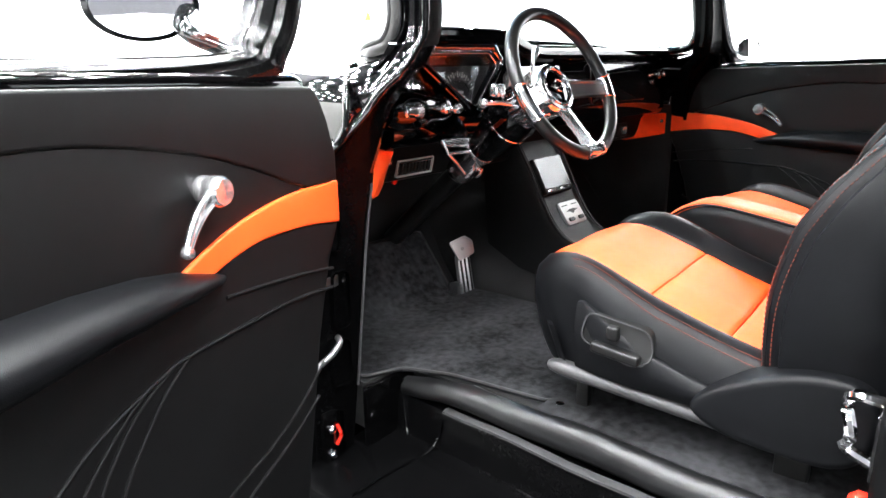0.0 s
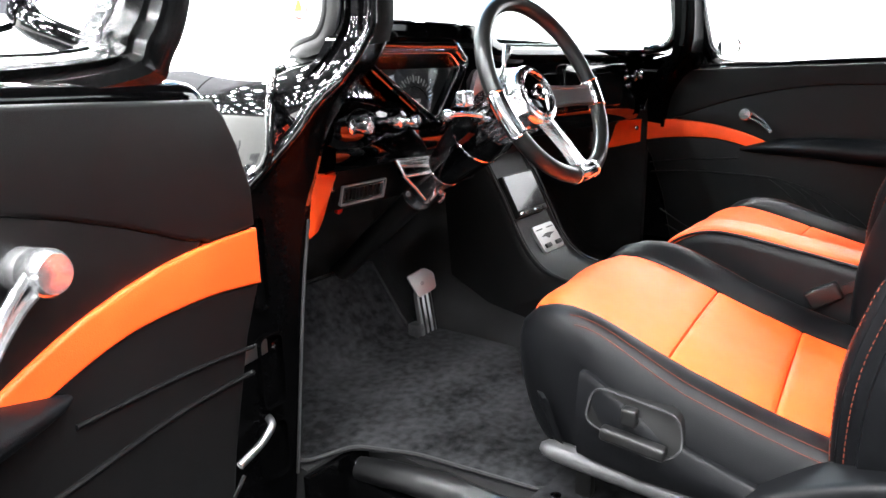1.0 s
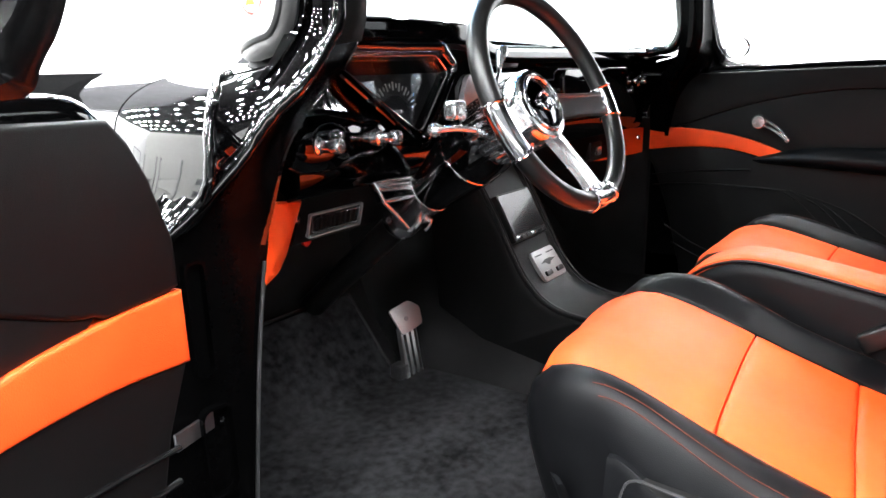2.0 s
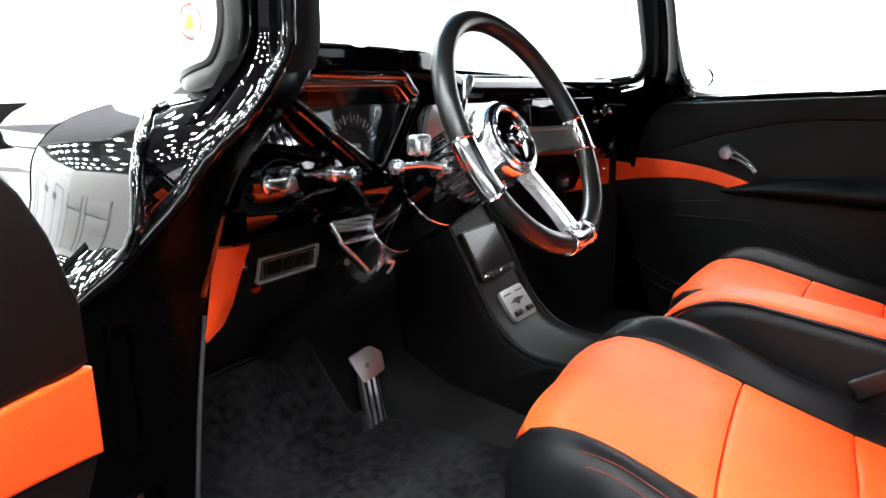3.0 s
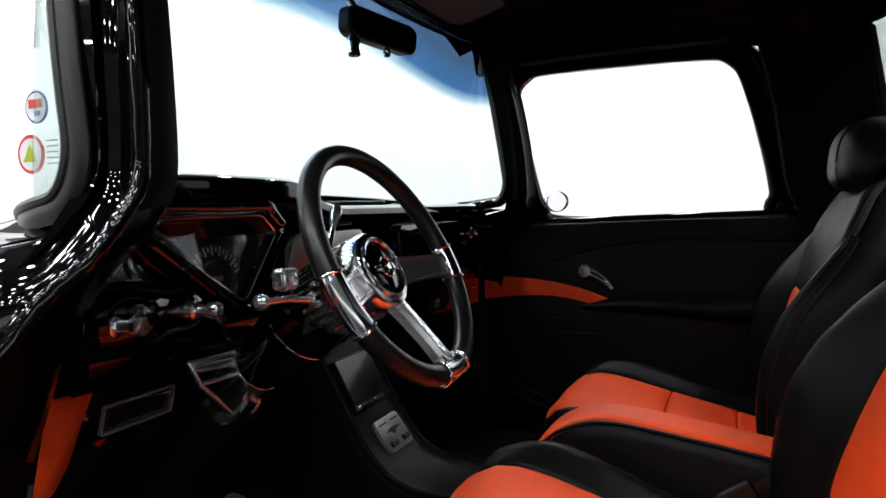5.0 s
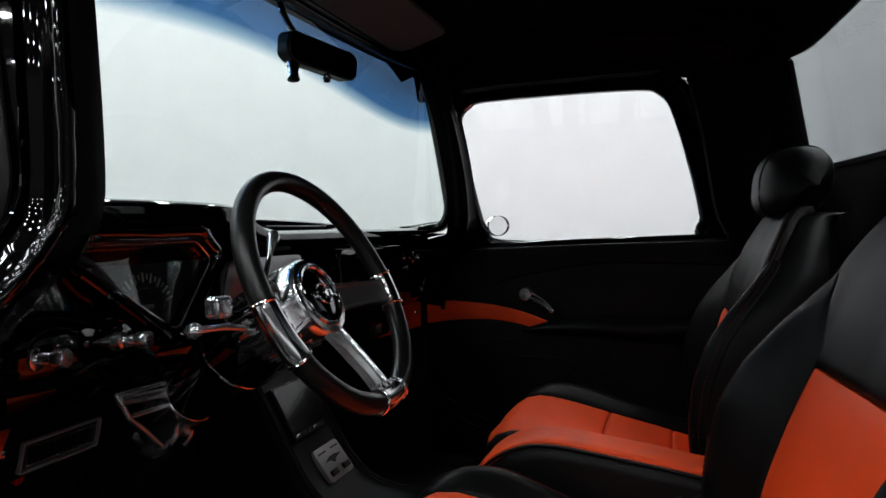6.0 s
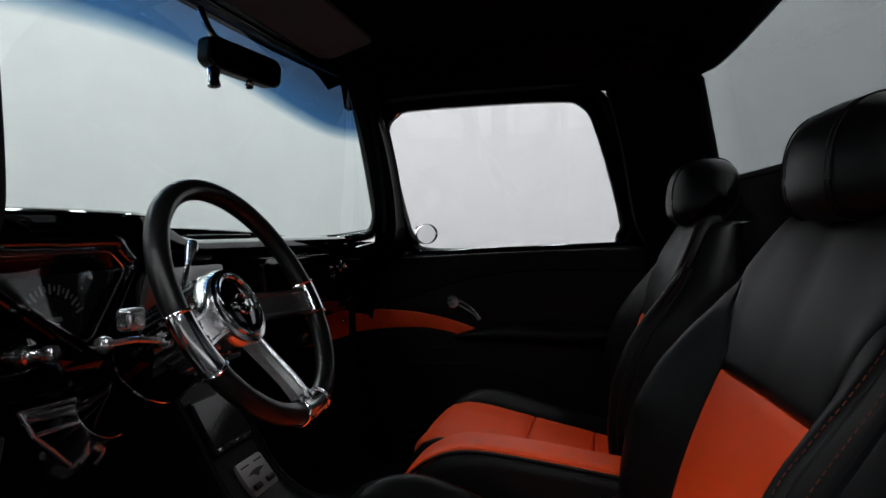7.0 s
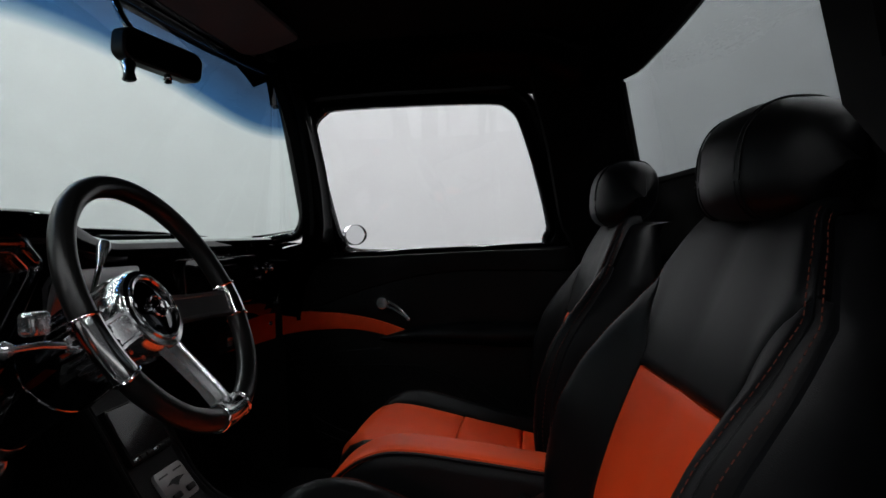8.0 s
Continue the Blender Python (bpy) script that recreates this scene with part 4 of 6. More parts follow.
    pipe([(0.066, 0.70), (0.14, 0.655), (0.209, 0.629), (0.303, 0.606), (0.40, 0.56)])
    pipe([(0.085, 0.65), (0.16, 0.615), (0.266, 0.581), (0.33, 0.55)])
    # armrest, a long tapering bolster
    rings = []
    for s, z, w, t in ((0.272, 0.905, 0.004, 0.003), (0.285, 0.906, 0.012, 0.007), (0.31, 0.909, 0.022, 0.012), (0.345, 0.914, 0.034, 0.018), (0.40, 0.918, 0.046, 0.024), (0.48, 0.919, 0.055, 0.029), (0.58, 0.915, 0.060, 0.034), (0.70, 0.912, 0.05, 0.032), (0.75, 0.912, 0.01, 0.010)):
        rings.append([lay(s, z + t * math.sin(a), max(-0.01, 0.004 + w * math.cos(a))) for a in np.linspace(-math.pi / 2, math.pi / 2, 11)] + [lay(s, z + t, -0.01), lay(s, z - t, -0.01)])
    part("armrest", loft(rings), LEATHER, d, "padded black leather armrest")
    # window crank
    hub = lay(cs, cz, 0.0)
    inn = lay(0, 0, 1) - lay(0, 0, 0)
    crank = part("crank_hub", turned([(0.017, 0.0), (0.0185, 0.004), (0.016, 0.012), (0.0185, 0.017), (0.0185, 0.030), (0.015, 0.035), (0.001, 0.036)], frame_of(inn, hub), 24), SILVER, d, "chrome window crank")
    def on(s, z, h):
        return lay(s, z, h)
    for off in (-0.006, 0.006):
        pts = [on(cs + 0.004 + off * 0.4, cz + off * 1.3, 0.025), on(cs + 0.024, cz - drop * 0.20 + off * 1.2, 0.027), on(cs + 0.046, cz - drop * 0.56 + off, 0.029), on(cs + 0.064, cz - drop + off * 0.6, 0.031)]
        part("crank_arm", tube(smooth_path(pts, 5), 0.0042, 8), SILVER, crank)
    part("crank_knob", turned([(0.005, 0.0), (0.007, 0.003), (0.0075, 0.009), (0.005, 0.013), (0.001, 0.0135)], frame_of(inn, lay(cs + 0.066, cz - drop - 0.002, 0.026)), 16), SILVER, crank)
    return d


TH = radians(70)
DRIVER_DOOR = Place((-0.945, 1.061, 0.0), (-math.sin(TH), -math.cos(TH), 0), (math.cos(TH), -math.sin(TH), 0), 1.0, 0.0)
PASSENGER_DOOR = Place((0.70, 1.285, 0.0), (0, -1, 0), (-1, 0, 0), 1.09, -0.008)
door("door_1", DRIVER_DOOR, "open black truck door with orange strip and chrome crank", 0.054, 0.020, finish=SOFT_PAINT)
door("door_2", PASSENGER_DOOR, "closed black truck door with orange strip and chrome crank", 0.041, 0.0, WINDOW_SWEPT, 0.284, 1.006, JAMB_PAINT, False)


def wing_mirror(name_at, arm_to, facing, size, label, squash=1.0, finish=PAINT, aside=0.0, rim=1.1):
    m = thing("wing_mirror", arm_to, label, "mirror")
    fm = frame_of(facing, name_at) @ Matrix.Diagonal((1, squash, 1, 1))
    part("mirror_shell", turned([(size * 0.5, -size * 0.55), (size * 0.9, -size * 0.3), (size * rim, -0.008), (size * rim, 0.006), (size * 0.99, 0.009), (size * 0.97, 0.0), (0.001, -0.001)], fm, 40), finish, m, "glossy mirror shell")
    part("mirror_glass", turned([(0.001, 0.0015), (size * 0.965, 0.0015), (size * 0.965, 0.003), (0.001, 0.0032)], fm, 40), MIRROR, m)
    part("mirror_arm", tube(smooth_path([Vector(name_at) - Vector(facing).normalized() * size * 0.3 + V(-facing[1], facing[0], 0).normalized() * aside, (Vector(name_at) + Vector(arm_to)) / 2 + V(0, 0, -0.004), Vector(arm_to)], 5), size * (0.13 + aside * 1.6), 12, flat=0.8), PAINT, m)


wing_mirror(DRIVER_DOOR(0.098, 1.247, -0.27) + V(0.008, -0.008, 0), DRIVER_DOOR(0.085, 1.175, -0.10), (-0.42, -0.90, 0.0), 0.074, "oval chrome wing mirror on the open door", 0.66, aside=0.068)
wing_mirror((0.868, 1.098, 1.188), (0.80, 1.150, 1.150), (-0.62, -0.78, 0.0), 0.040, "small round chrome wing mirror outside the door", 0.76, CHROME, rim=1.04)


# ---- dashboard ----
def dashboard():
    d = thing("dashboard", (-0.02, 1.3, 0.98), "gloss black painted truck dashboard with a hooded cluster", "dashboard")
    rings = []
    for x in np.linspace(-0.632, 0.60, 60):
        c = ramp_between(x, [(-0.632, 0.70), (-0.60, 0.85), (-0.55, 0.97), (-0.42, 1.0), (-0.29, 0.99), (-0.25, 0.94), (-0.22, 0.78), (-0.19, 0.48), (-0.15, 0.16), (-0.10, 0.0)])
        e = ramp_between(x, [(0.50, 0.0), (0.615, 1.0)])
        y = 1.252 - 0.010 * c
        zt = 1.187 + 0.046 * c
        far = min(1.50 - 0.2 * e, glass_foot(x) - 0.02)
        rings.append([V(x, yy, zz) for yy, zz in (
            (far, 1.190), (min(1.36, far - 0.02), 1.192 + 0.020 * c), (y + 0.03, zt), (y + 0.010, zt - 0.001), (y + 0.002, zt - 0.006), (y, zt - 0.014), (y + 0.003, zt - 0.028 - 0.012 * c),
            (y + 0.014, zt - 0.036 - 0.012 * c), (1.268, 1.12), (1.262, 1.08), (1.258, 1.04), (1.260, 1.00), (1.270, 0.983), (1.290, 0.977), (min(1.34, far - 0.02), 0.985), (far, 1.0))])
    part("dash_body", loft(rings), PAINT, d)
    top = [V(x, 1.345 + 0.05 * math.cos((x + 0.02) * 2.0), 1.206) for x in np.linspace(-0.33, -0.10, 12)]
    part("defroster_slot", tube(top, 0.006, 6, flat=0.6), BLACK_PLASTIC, d)
    top2 = [V(x, 1.345 + 0.05 * math.cos((x + 0.02) * 2.0), 1.196) for x in np.linspace(0.06, 0.30, 12)]
    part("defroster_slot", tube(top2, 0.006, 6, flat=0.6), BLACK_PLASTIC, d)
    lay = lambda a, b, h: V(a, 1.262 - h, b)
    part("radio_plate", slab(rounded([(-0.262, 1.078), (-0.045, 1.078), (-0.03, 1.142), (-0.235, 1.142)], 0.012), lay, -0.004, 0.006, 0.002), BRUSHED, d, "smooth grey metal plate")
    part("glove_door", slab(rounded([(0.13, 1.03), (0.46, 1.03), (0.48, 1.145), (0.12, 1.145)], 0.02), lay, -0.004, 0.008, 0.005, 3), PAINT, d)
    # pod that carries the knobs
    rings = []
    for x, r in ((-0.672, 0.006), (-0.662, 0.026), (-0.64, 0.036), (-0.60, 0.039), (-0.56, 0.034), (-0.535, 0.026), (-0.51, 0.028), (-0.48, 0.024), (-0.462, 0.006)):
        rings.append([V(x, 1.248 + 0.9 * r * math.cos(t) * 0.9, 1.062 + r * 1.15 * math.sin(t)) for t in np.linspace(0, 2 * math.pi, 20, endpoint=False)])
    part("switch_pod", loft(rings), PAINT, d)
    for x in (-0.628, -0.512):
        k = frame_of((0.25, -1, 0.03), (x, 1.222, 1.060))
        part("knob", turned([(0.012, -0.01), (0.0125, 0.003), (0.0085, 0.005), (0.0072, 0.007), (0.0072, 0.020), (0.0098, 0.021), (0.0106, 0.023), (0.0106, 0.033), (0.0095, 0.0355), (0.001, 0.036)], k, 24), BILLET, d, "bright metal pull knob")
    # lamp at the far end
    part("dash_button", turned([(0.016, 0.0), (0.016, 0.008), (0.010, 0.012), (0.010, 0.024), (0.007, 0.028), (0.001, 0.028)], frame_of((0, -1, 0), (0.549, 1.262, 1.108)), 18), CHROME, d, "small chrome button")
    part("dash_button", turned([(0.010, 0.0), (0.010, 0.006), (0.001, 0.007)], frame_of((0, -1, 0), (0.52, 1.262, 1.085)), 14), CHROME, d)
    # lower vinyl panel under the steel dash
    rings = [[V(x, y, z) for y, z in ((1.30, 0.982), (1.322, 0.962), (1.335, 0.915), (1.345, 0.897), (1.37, 0.89), (1.48, 0.90), (1.48, 0.982))] for x in np.linspace(-0.585, 0.57, 20)]
    part("lower_panel", loft(rings), VINYL, d, "matte black vinyl under panel")
    # orange wings at both ends
    wing = {-1: [V(-0.678, 1.267, 0.986), V(-0.592, 1.306, 0.970), V(-0.606, 1.313, 0.930), V(-0.622, 1.314, 0.894), V(-0.672, 1.270, 0.889), V(-0.742, 1.209, 0.900), V(-0.747, 1.204, 0.908)],
            1: [V(0.695, 1.290, 0.972), V(0.615, 1.330, 0.970), V(0.55, 1.365, 0.964), V(0.548, 1.366, 0.92), V(0.555, 1.362, 0.886), V(0.62, 1.327, 0.892), V(0.695, 1.290, 0.900)]}
    for side in (-1, 1):
        bm = bmesh.new()
        fr = [bm.verts.new(p) for p in wing[side]]
        bk = [bm.verts.new(p + V(-0.012 * side, 0.014, 0)) for p in wing[side]]
        bm.faces.new(fr)
        bm.faces.new(bk[::-1])
        for i in range(7):
            j = (i + 1) % 7
            bm.faces.new((fr[i], bk[i], bk[j], fr[j]))
        bmesh.ops.recalc_face_normals(bm, faces=bm.faces)
        bevelled(bm, 0.0025, 2, 50)
        part("kick_wing", bm, ORANGE, d, "orange leather corner piece")
        part("screw", turned([(0.0065, -0.002), (0.0065, 0.001), (0.004, 0.003), (0.001, 0.003)], frame_of((0.6 if side < 0 else -0.5, -0.78, 0), V(-0.610, 1.297, 0.948) if side < 0 else V(0.676, 1.298, 0.945)), 14), CHROME, d)
    part("indicator", turned([(0.008, 0), (0.007, 0.006), (0.001, 0.008)], frame_of((0, -1, -0.4), (-0.545, 1.36, 0.893)), 12), RED_LENS, d, "small red lens")
    # lower parcel switch cluster near the passenger wing
    part("toggle_panel", box((0.405, 1.318, 0.908), (0.475, 1.335, 0.955), 0.008), BLACK_PLASTIC, d)
    part("toggle", box((0.425, 1.308, 0.920), (0.452, 1.320, 0.943), 0.004), SILVER, d)


dashboard()


def air_vent(x0, x1, z0, z1, y):
    v = thing("air_vent", ((x0 + x1) / 2, y, z0), "rectangular chrome framed air vent with dark slats", "air vent")
    tilt = Matrix.Translation((0, y, z0)) @ Matrix.Rotation(radians(15), 4, "X") @ Matrix.Translation((0, -y, -z0))
    lay = lambda a, b, h: tilt @ V(a, y - h, b)
    for inset, deep, mat in ((0.0, 0.006, SATIN_SILVER), (0.0065, 0.005, SILVER)):
        o = rounded([(x0 + inset, z0 + inset), (x1 - inset, z0 + inset), (x1 - inset, z1 - inset), (x0 + inset, z1 - inset)], 0.003)
        w = 0.0022
        i = rounded([(x0 + inset + w, z0 + inset + w), (x1 - inset - w, z0 + inset + w), (x1 - inset - w, z1 - inset - w), (x0 + inset + w, z1 - inset - w)], 0.002)
        part("vent_frame", ring_plate(o, i, lay, -0.003, deep), mat, v)
    part("backing", slab([(x0, z0), (x1, z0), (x1, z1), (x0, z1)], lay, -0.004, 0.0, 0), BLACK_PLASTIC, v)
    n = 9
    for k in range(n):
        x = x0 + 0.016 + (x1 - x0 - 0.032) * k / (n - 1)
        part("slat", slab([(x - 0.0012, z0 + 0.010), (x + 0.0012, z0 + 0.010), (x + 0.0012, z1 - 0.010), (x - 0.0012, z1 - 0.010)], lay, 0.0, 0.005, 0), BLACK_PLASTIC, v)


air_vent(-0.563, -0.447, 0.906, 0.946, 1.338)


def instrument_cluster():
    c = thing("instrument_cluster", (-0.425, 1.24, 1.04), "vee-shaped gauge cluster in a black and chrome bezel", "gauges")
    tilt = Matrix.Translation((0, 1.24, 1.10)) @ Matrix.Rotation(radians(-6), 4, "X") @ Matrix.Translation((0, -1.24, -1.10))
    lay = lambda a, b, h: tilt @ V(a, 1.240 - h, b)
    inner = [(-0.540, 1.174), (-0.342, 1.175), (-0.314, 1.148), (-0.396, 1.060), (-0.412, 1.060), (-0.560, 1.152)]

    def grow(k):
        cx, cz = -0.428, 1.118
        return [(cx + (a - cx) * (1 + k / 0.13), cz + (b - cz) * (1 + k / 0.055)) for a, b in inner]
    o, i = rounded(grow(0.024), 0.016), rounded(grow(0.0), 0.010)
    steps = [(0.0, -0.02), (0.0, 0.004), (0.003, 0.011), (0.007, 0.016), (0.012, 0.018), (0.017, 0.016), (0.021, 0.010), (0.024, 0.002), (0.024, -0.02)]
    rings = [[lay(a, b, h) for a, b in rounded(grow(k), 0.010 + 0.006 * k / 0.024)] for k, h in steps]
    part("bezel", loft(rings, closed_path=True), BLACK_CHROME, c, "rounded smoked chrome bezel")
    part("bezel_trim", tube([lay(a, b, 0.003) for a, b in i], 0.0014, 6, closed=True), SILVER, c, "thin bright inner lip")
    part("bezel_trim", tube([lay(a, b, 0.004) for a, b in o], 0.0034, 6, closed=True), PAINT, c, "thin gloss black outer lip")
    dial = part("dial_face", slab(i, lay, -0.022, -0.018, 0), GAUGE_FACE, c)
    # the speedometer fan
    mx, mz = -0.432, 1.083
    for k in range(17):
        t = radians(20 + k * 140 / 16)
        r0, r1, w = (0.046, 0.053, 0.0008) if k % 2 else (0.042, 0.055, 0.0012)
        dx, dz = math.cos(t), math.sin(t)
        quad = [(mx + dx * r0 - dz * w, mz + dz * r0 + dx * w), (mx + dx * r1 - dz * w, mz + dz * r1 + dx * w), (mx + dx * r1 + dz * w, mz + dz * r1 - dx * w), (mx + dx * r0 + dz * w, mz + dz * r0 - dx * w)]
        part("tick", slab(quad, lay, -0.018, -0.0165, 0), GAUGE_MARK, dial)
    arc = [(mx + 0.034 * math.cos(t), mz + 0.034 * math.sin(t)) for t in np.linspace(radians(15), radians(165), 20)]
    part("dial_ring", tube([lay(a, b, -0.0165) for a, b in arc], 0.001, 6), CHROME, dial)
    part("needle", slab([(mx - 0.001, mz - 0.003), (mx - 0.034, mz + 0.030), (mx + 0.002, mz + 0.002)], lay, -0.016, -0.0145, 0), GAUGE_MARK, dial)
    part("odometer", slab([(mx - 0.014, mz + 0.006), (mx + 0.014, mz + 0.006), (mx + 0.014, mz + 0.012), (mx - 0.014, mz + 0.012)], lay, -0.018, -0.0165, 0), GAUGE_MARK, dial)
    part("pointer_hub", turned([(0.006, 0), (0.005, 0.005), (0.001, 0.006)], frame_of((0, -1, 0), lay(mx, mz, -0.018)), 14), CHROME, dial)
    for x, z in ((-0.527, 1.158), (-0.512, 1.159), (-0.519, 1.146), (-0.340, 1.158), (-0.327, 1.157)):
        part("small_mark", slab([(x - 0.005, z - 0.003), (x + 0.005, z - 0.003), (x + 0.005, z + 0.003), (x - 0.005, z + 0.003)], lay, -0.018, -0.0165, 0), GAUGE_MARK, dial)
    lean = Matrix.Translation((0, 1.24, 1.11)) @ Matrix.Rotation(radians(-7), 4, "X") @ Matrix.Translation((0, -1.24, -1.11))
    gl = part("cover_glass", slab(i, lambda a, b, h: lean @ lay(a, b, h), -0.003, -0.001, 0), DIAL_GLASS, c)
    gl.visible_shadow = False


instrument_cluster()

# ---- steering column and wheel ----
WHEEL, EL = V(-0.404, 0.997, 1.114), radians(27)
WN, WU = V(0, -math.cos(EL), math.sin(EL)), V(0, math.sin(EL), math.cos(EL))


def steering():
    c = thing("steering_column", (-0.36, 1.60, 0.66), "black tilt steering column with chrome collars and levers", "steering column")
    q = WHEEL - WN * 0.105
    foot = V(-0.355, 1.61, 0.655)
    ax = (q - foot).normalized()
    m = frame_of(ax, foot)
    L = (q - foot).length
    part("column_tube", turned([(0.025, -0.05), (0.025, L - 0.27), (0.001, L - 0.269)], m, 28), RIM_GRIP, c)
    part("column_shroud", turned([(0.001, L - 0.212), (0.028, L - 0.21), (0.031, L - 0.19), (0.046, L - 0.12), (0.053, L - 0.07), (0.055, L - 0.03), (0.052, L - 0.012), (0.001, L + 0.001)], m, 36), PAINT, c, "gloss black upper shroud")
    part("collar", turned([(0.020, L - 0.276), (0.030, L - 0.275), (0.0335, L - 0.270), (0.0335, L - 0.258), (0.0315, L - 0.254), (0.0315, L - 0.246), (0.0335, L - 0.243), (0.0345, L - 0.185), (0.0365, L - 0.180), (0.0365, L - 0.170), (0.030, L - 0.166)], m, 36), BILLET, c, "chrome collar")
    part("collar_ring", tube([m @ V(0.0505 * math.cos(t), 0.0505 * math.sin(t), L - 0.066) for t in np.linspace(0, 2 * math.pi, 36, endpoint=False)], 0.0035, 8, closed=True), CHROME, c, "thin chrome ring")
    # ribbed tilt head behind the hub
    hm = frame_of(WN, q)
    part("tilt_head", turned([(0.044, -0.026), (0.050, -0.024), (0.051, -0.020), (0.048, -0.018), (0.048, 0.026), (0.052, 0.029), (0.052, 0.036), (0.048, 0.040), (0.044, 0.050), (0.001, 0.052)], hm, 36), HUB_ALLOY, c, "ribbed chrome tilt head")
    for k in range(28):
        t = 2 * math.pi * k / 28
        d = V(math.cos(t), math.sin(t), 0)
        part("tilt_rib", tube([hm @ (d * 0.0485 + V(0, 0, -0.018)), hm @ (d * 0.0495 + V(0, 0, 0.027))], 0.0036, 6), CHROME, c)
    # drop bracket under the dash: a dished chrome plate down to the collar
    tl, tr, br, bl = V(-0.494, 1.252, 0.988), V(-0.404, 1.256, 0.983), V(-0.408, 1.246, 0.955), V(-0.484, 1.244, 0.958)
    toe = V(-0.436, 1.238, 0.908)
    nr = (tr - tl).cross(bl - tl).normalized()
    nr = nr if nr.y < 0 else -nr
    bm = bmesh.new()
    fr = [bm.verts.new(p) for p in (tl, tr, br, bl)]
    bk = [bm.verts.new(p - nr * 0.012) for p in (tl, tr, br, bl)]
    bm.faces.new(fr)
    bm.faces.new(bk[::-1])
    for i in range(4):
        j = (i + 1) % 4
        bm.faces.new((fr[i], bk[i], bk[j], fr[j]))
    bmesh.ops.recalc_face_normals(bm, faces=bm.faces)
    bmesh.ops.inset_region(bm, faces=[f for f in bm.faces if f.normal.dot(nr) > 0.9], thickness=0.007, depth=-0.004)
    bevelled(bm, 0.0015, 2, 25)
    plate = part("bracket_plate", bm, PAINT, c, "chrome column drop bracket")
    for a, b, rad in ((tl, tr, 0.0030), (tl.lerp(bl, 0.28), tr.lerp(br, 0.42), 0.0068), (bl, br, 0.0034), (tl, bl, 0.0034), (bl, toe, 0.0034)):
        part("bracket_bar", tube([a + nr * 0.001, a.lerp(b, 0.5) + nr * 0.002, b + nr * 0.001], rad, 10), SILVER, plate)
    loop = [V(-0.416, 1.240, 0.902), V(-0.398, 1.239, 0.914), V(-0.379, 1.238, 0.926), V(-0.374, 1.238, 0.916), V(-0.379, 1.238, 0.901), V(-0.393, 1.238, 0.894)]
    part("wire_loop", tube(smooth_path(loop, 6), 0.0028, 8), SILVER, c)
    # turn lever and shift lever
    end = V(-0.512, 1.118, 1.074)
    root = q + WN * 0.005 + V(-0.045, 0, 0)
    lever = part("turn_lever", tube([root, root.lerp(end, 0.5) + V(0, 0, 0.003), end], 0.0044, 10), SILVER, c, "slim chrome turn lever")
    for k, r in ((0.0, 0.010), (1.0, 0.0105)):
        p = root.lerp(end, k)
        part("lever_ball", turned([(0.001, -r), (r * 0.7, -r * 0.7), (r, 0), (r * 0.7, r * 0.7), (0.001, r)], frame_of(end - root, p), 14), SILVER, lever)
    part("hazard_block", box((-0.511, 1.083, 1.087), (-0.483, 1.105, 1.113), 0.007, 3), SILVER, c, "chrome switch block")
    tip, base = V(-0.279, 1.160, 1.168), V(-0.325, 1.150, 1.095)
    shift = part("shift_lever", tube([base, base.lerp(tip, 0.55), tip], 0.0045, 10), CHROME, c)
    part("shift_knob", turned([(0.005, -0.02), (0.0085, 0.0), (0.010, 0.012), (0.007, 0.019), (0.001, 0.021)], frame_of(tip - base, tip), 16), SILVER, shift)

    w = thing("steering_wheel", WHEEL, "three-spoke polished wheel with a black leather rim", "steering wheel")
    wm = Matrix.Translation(WHEEL) @ Matrix((V(1, 0, 0), WU, WN)).transposed().to_4x4()
    R, r = 0.151, 0.0136

    def arc(a0, a1, rad, n):
        return [wm @ V(R * math.cos(radians(t)), R * math.sin(radians(t)), 0) for t in np.linspace(a0, a1, n)]
    # rim in leather lengths between polished clamps
    part("rim", tube([wm @ V(R * math.cos(t), R * math.sin(t), 0) for t in np.linspace(0, 2 * math.pi, 96, endpoint=False)], r * 0.97, 14, closed=True, hint=WN), RIM_GRIP, w, "black leather-covered rim")
    for a0, a1 in ((181, 207), (262, 284), (-16, 2)):
        n = 14
        part("rim_clamp", tube(arc(a0, a1, R, n), r * 1.05, 14, hint=WN, taper=[1.0 if 0 < k < n - 1 else 0.97 for k in range(n)]), HUB_ALLOY, w, "polished aluminium clamp")
    for a in (262, 284, -16, 2, 181, 207):
        t = radians(a)
        part("clamp_ring", tube([wm @ (V(R * math.cos(t), R * math.sin(t), 0) + V(math.cos(t) * math.cos(q2), math.sin(t) * math.cos(q2), math.sin(q2)) * r * 1.1) for q2 in np.linspace(0, 2 * math.pi, 18, endpoint=False)], 0.0016, 6, closed=True), CHROME, w)
    # spokes: flat bars with a bead down each edge
    for a, wd in ((192, 0.017), (272, 0.016), (352, 0.017)):
        t = radians(a)
        d, s = V(math.cos(t), math.sin(t), 0), V(-math.sin(t), math.cos(t), 0)
        rings = []
        for k, (rad, half, th, up) in enumerate(((0.035, wd * 1.15, 0.005, -0.030), (0.07, wd, 0.005, -0.019), (0.11, wd * 0.95, 0.0045, -0.007), (0.142, wd * 1.0, 0.005, 0.0), (0.152, wd * 0.9, 0.004, 0.0))):
            ring = [(half, -th), (half, th * 1.3), (half * 0.8, th * 1.3), (half * 0.7, th * 0.7), (-half * 0.7, th * 0.7), (-half * 0.8, th * 1.3), (-half, th * 1.3), (-half, -th)]
            rings.append([wm @ (d * rad + s * q1 + V(0, 0, q2 + up)) for q1, q2 in ring])
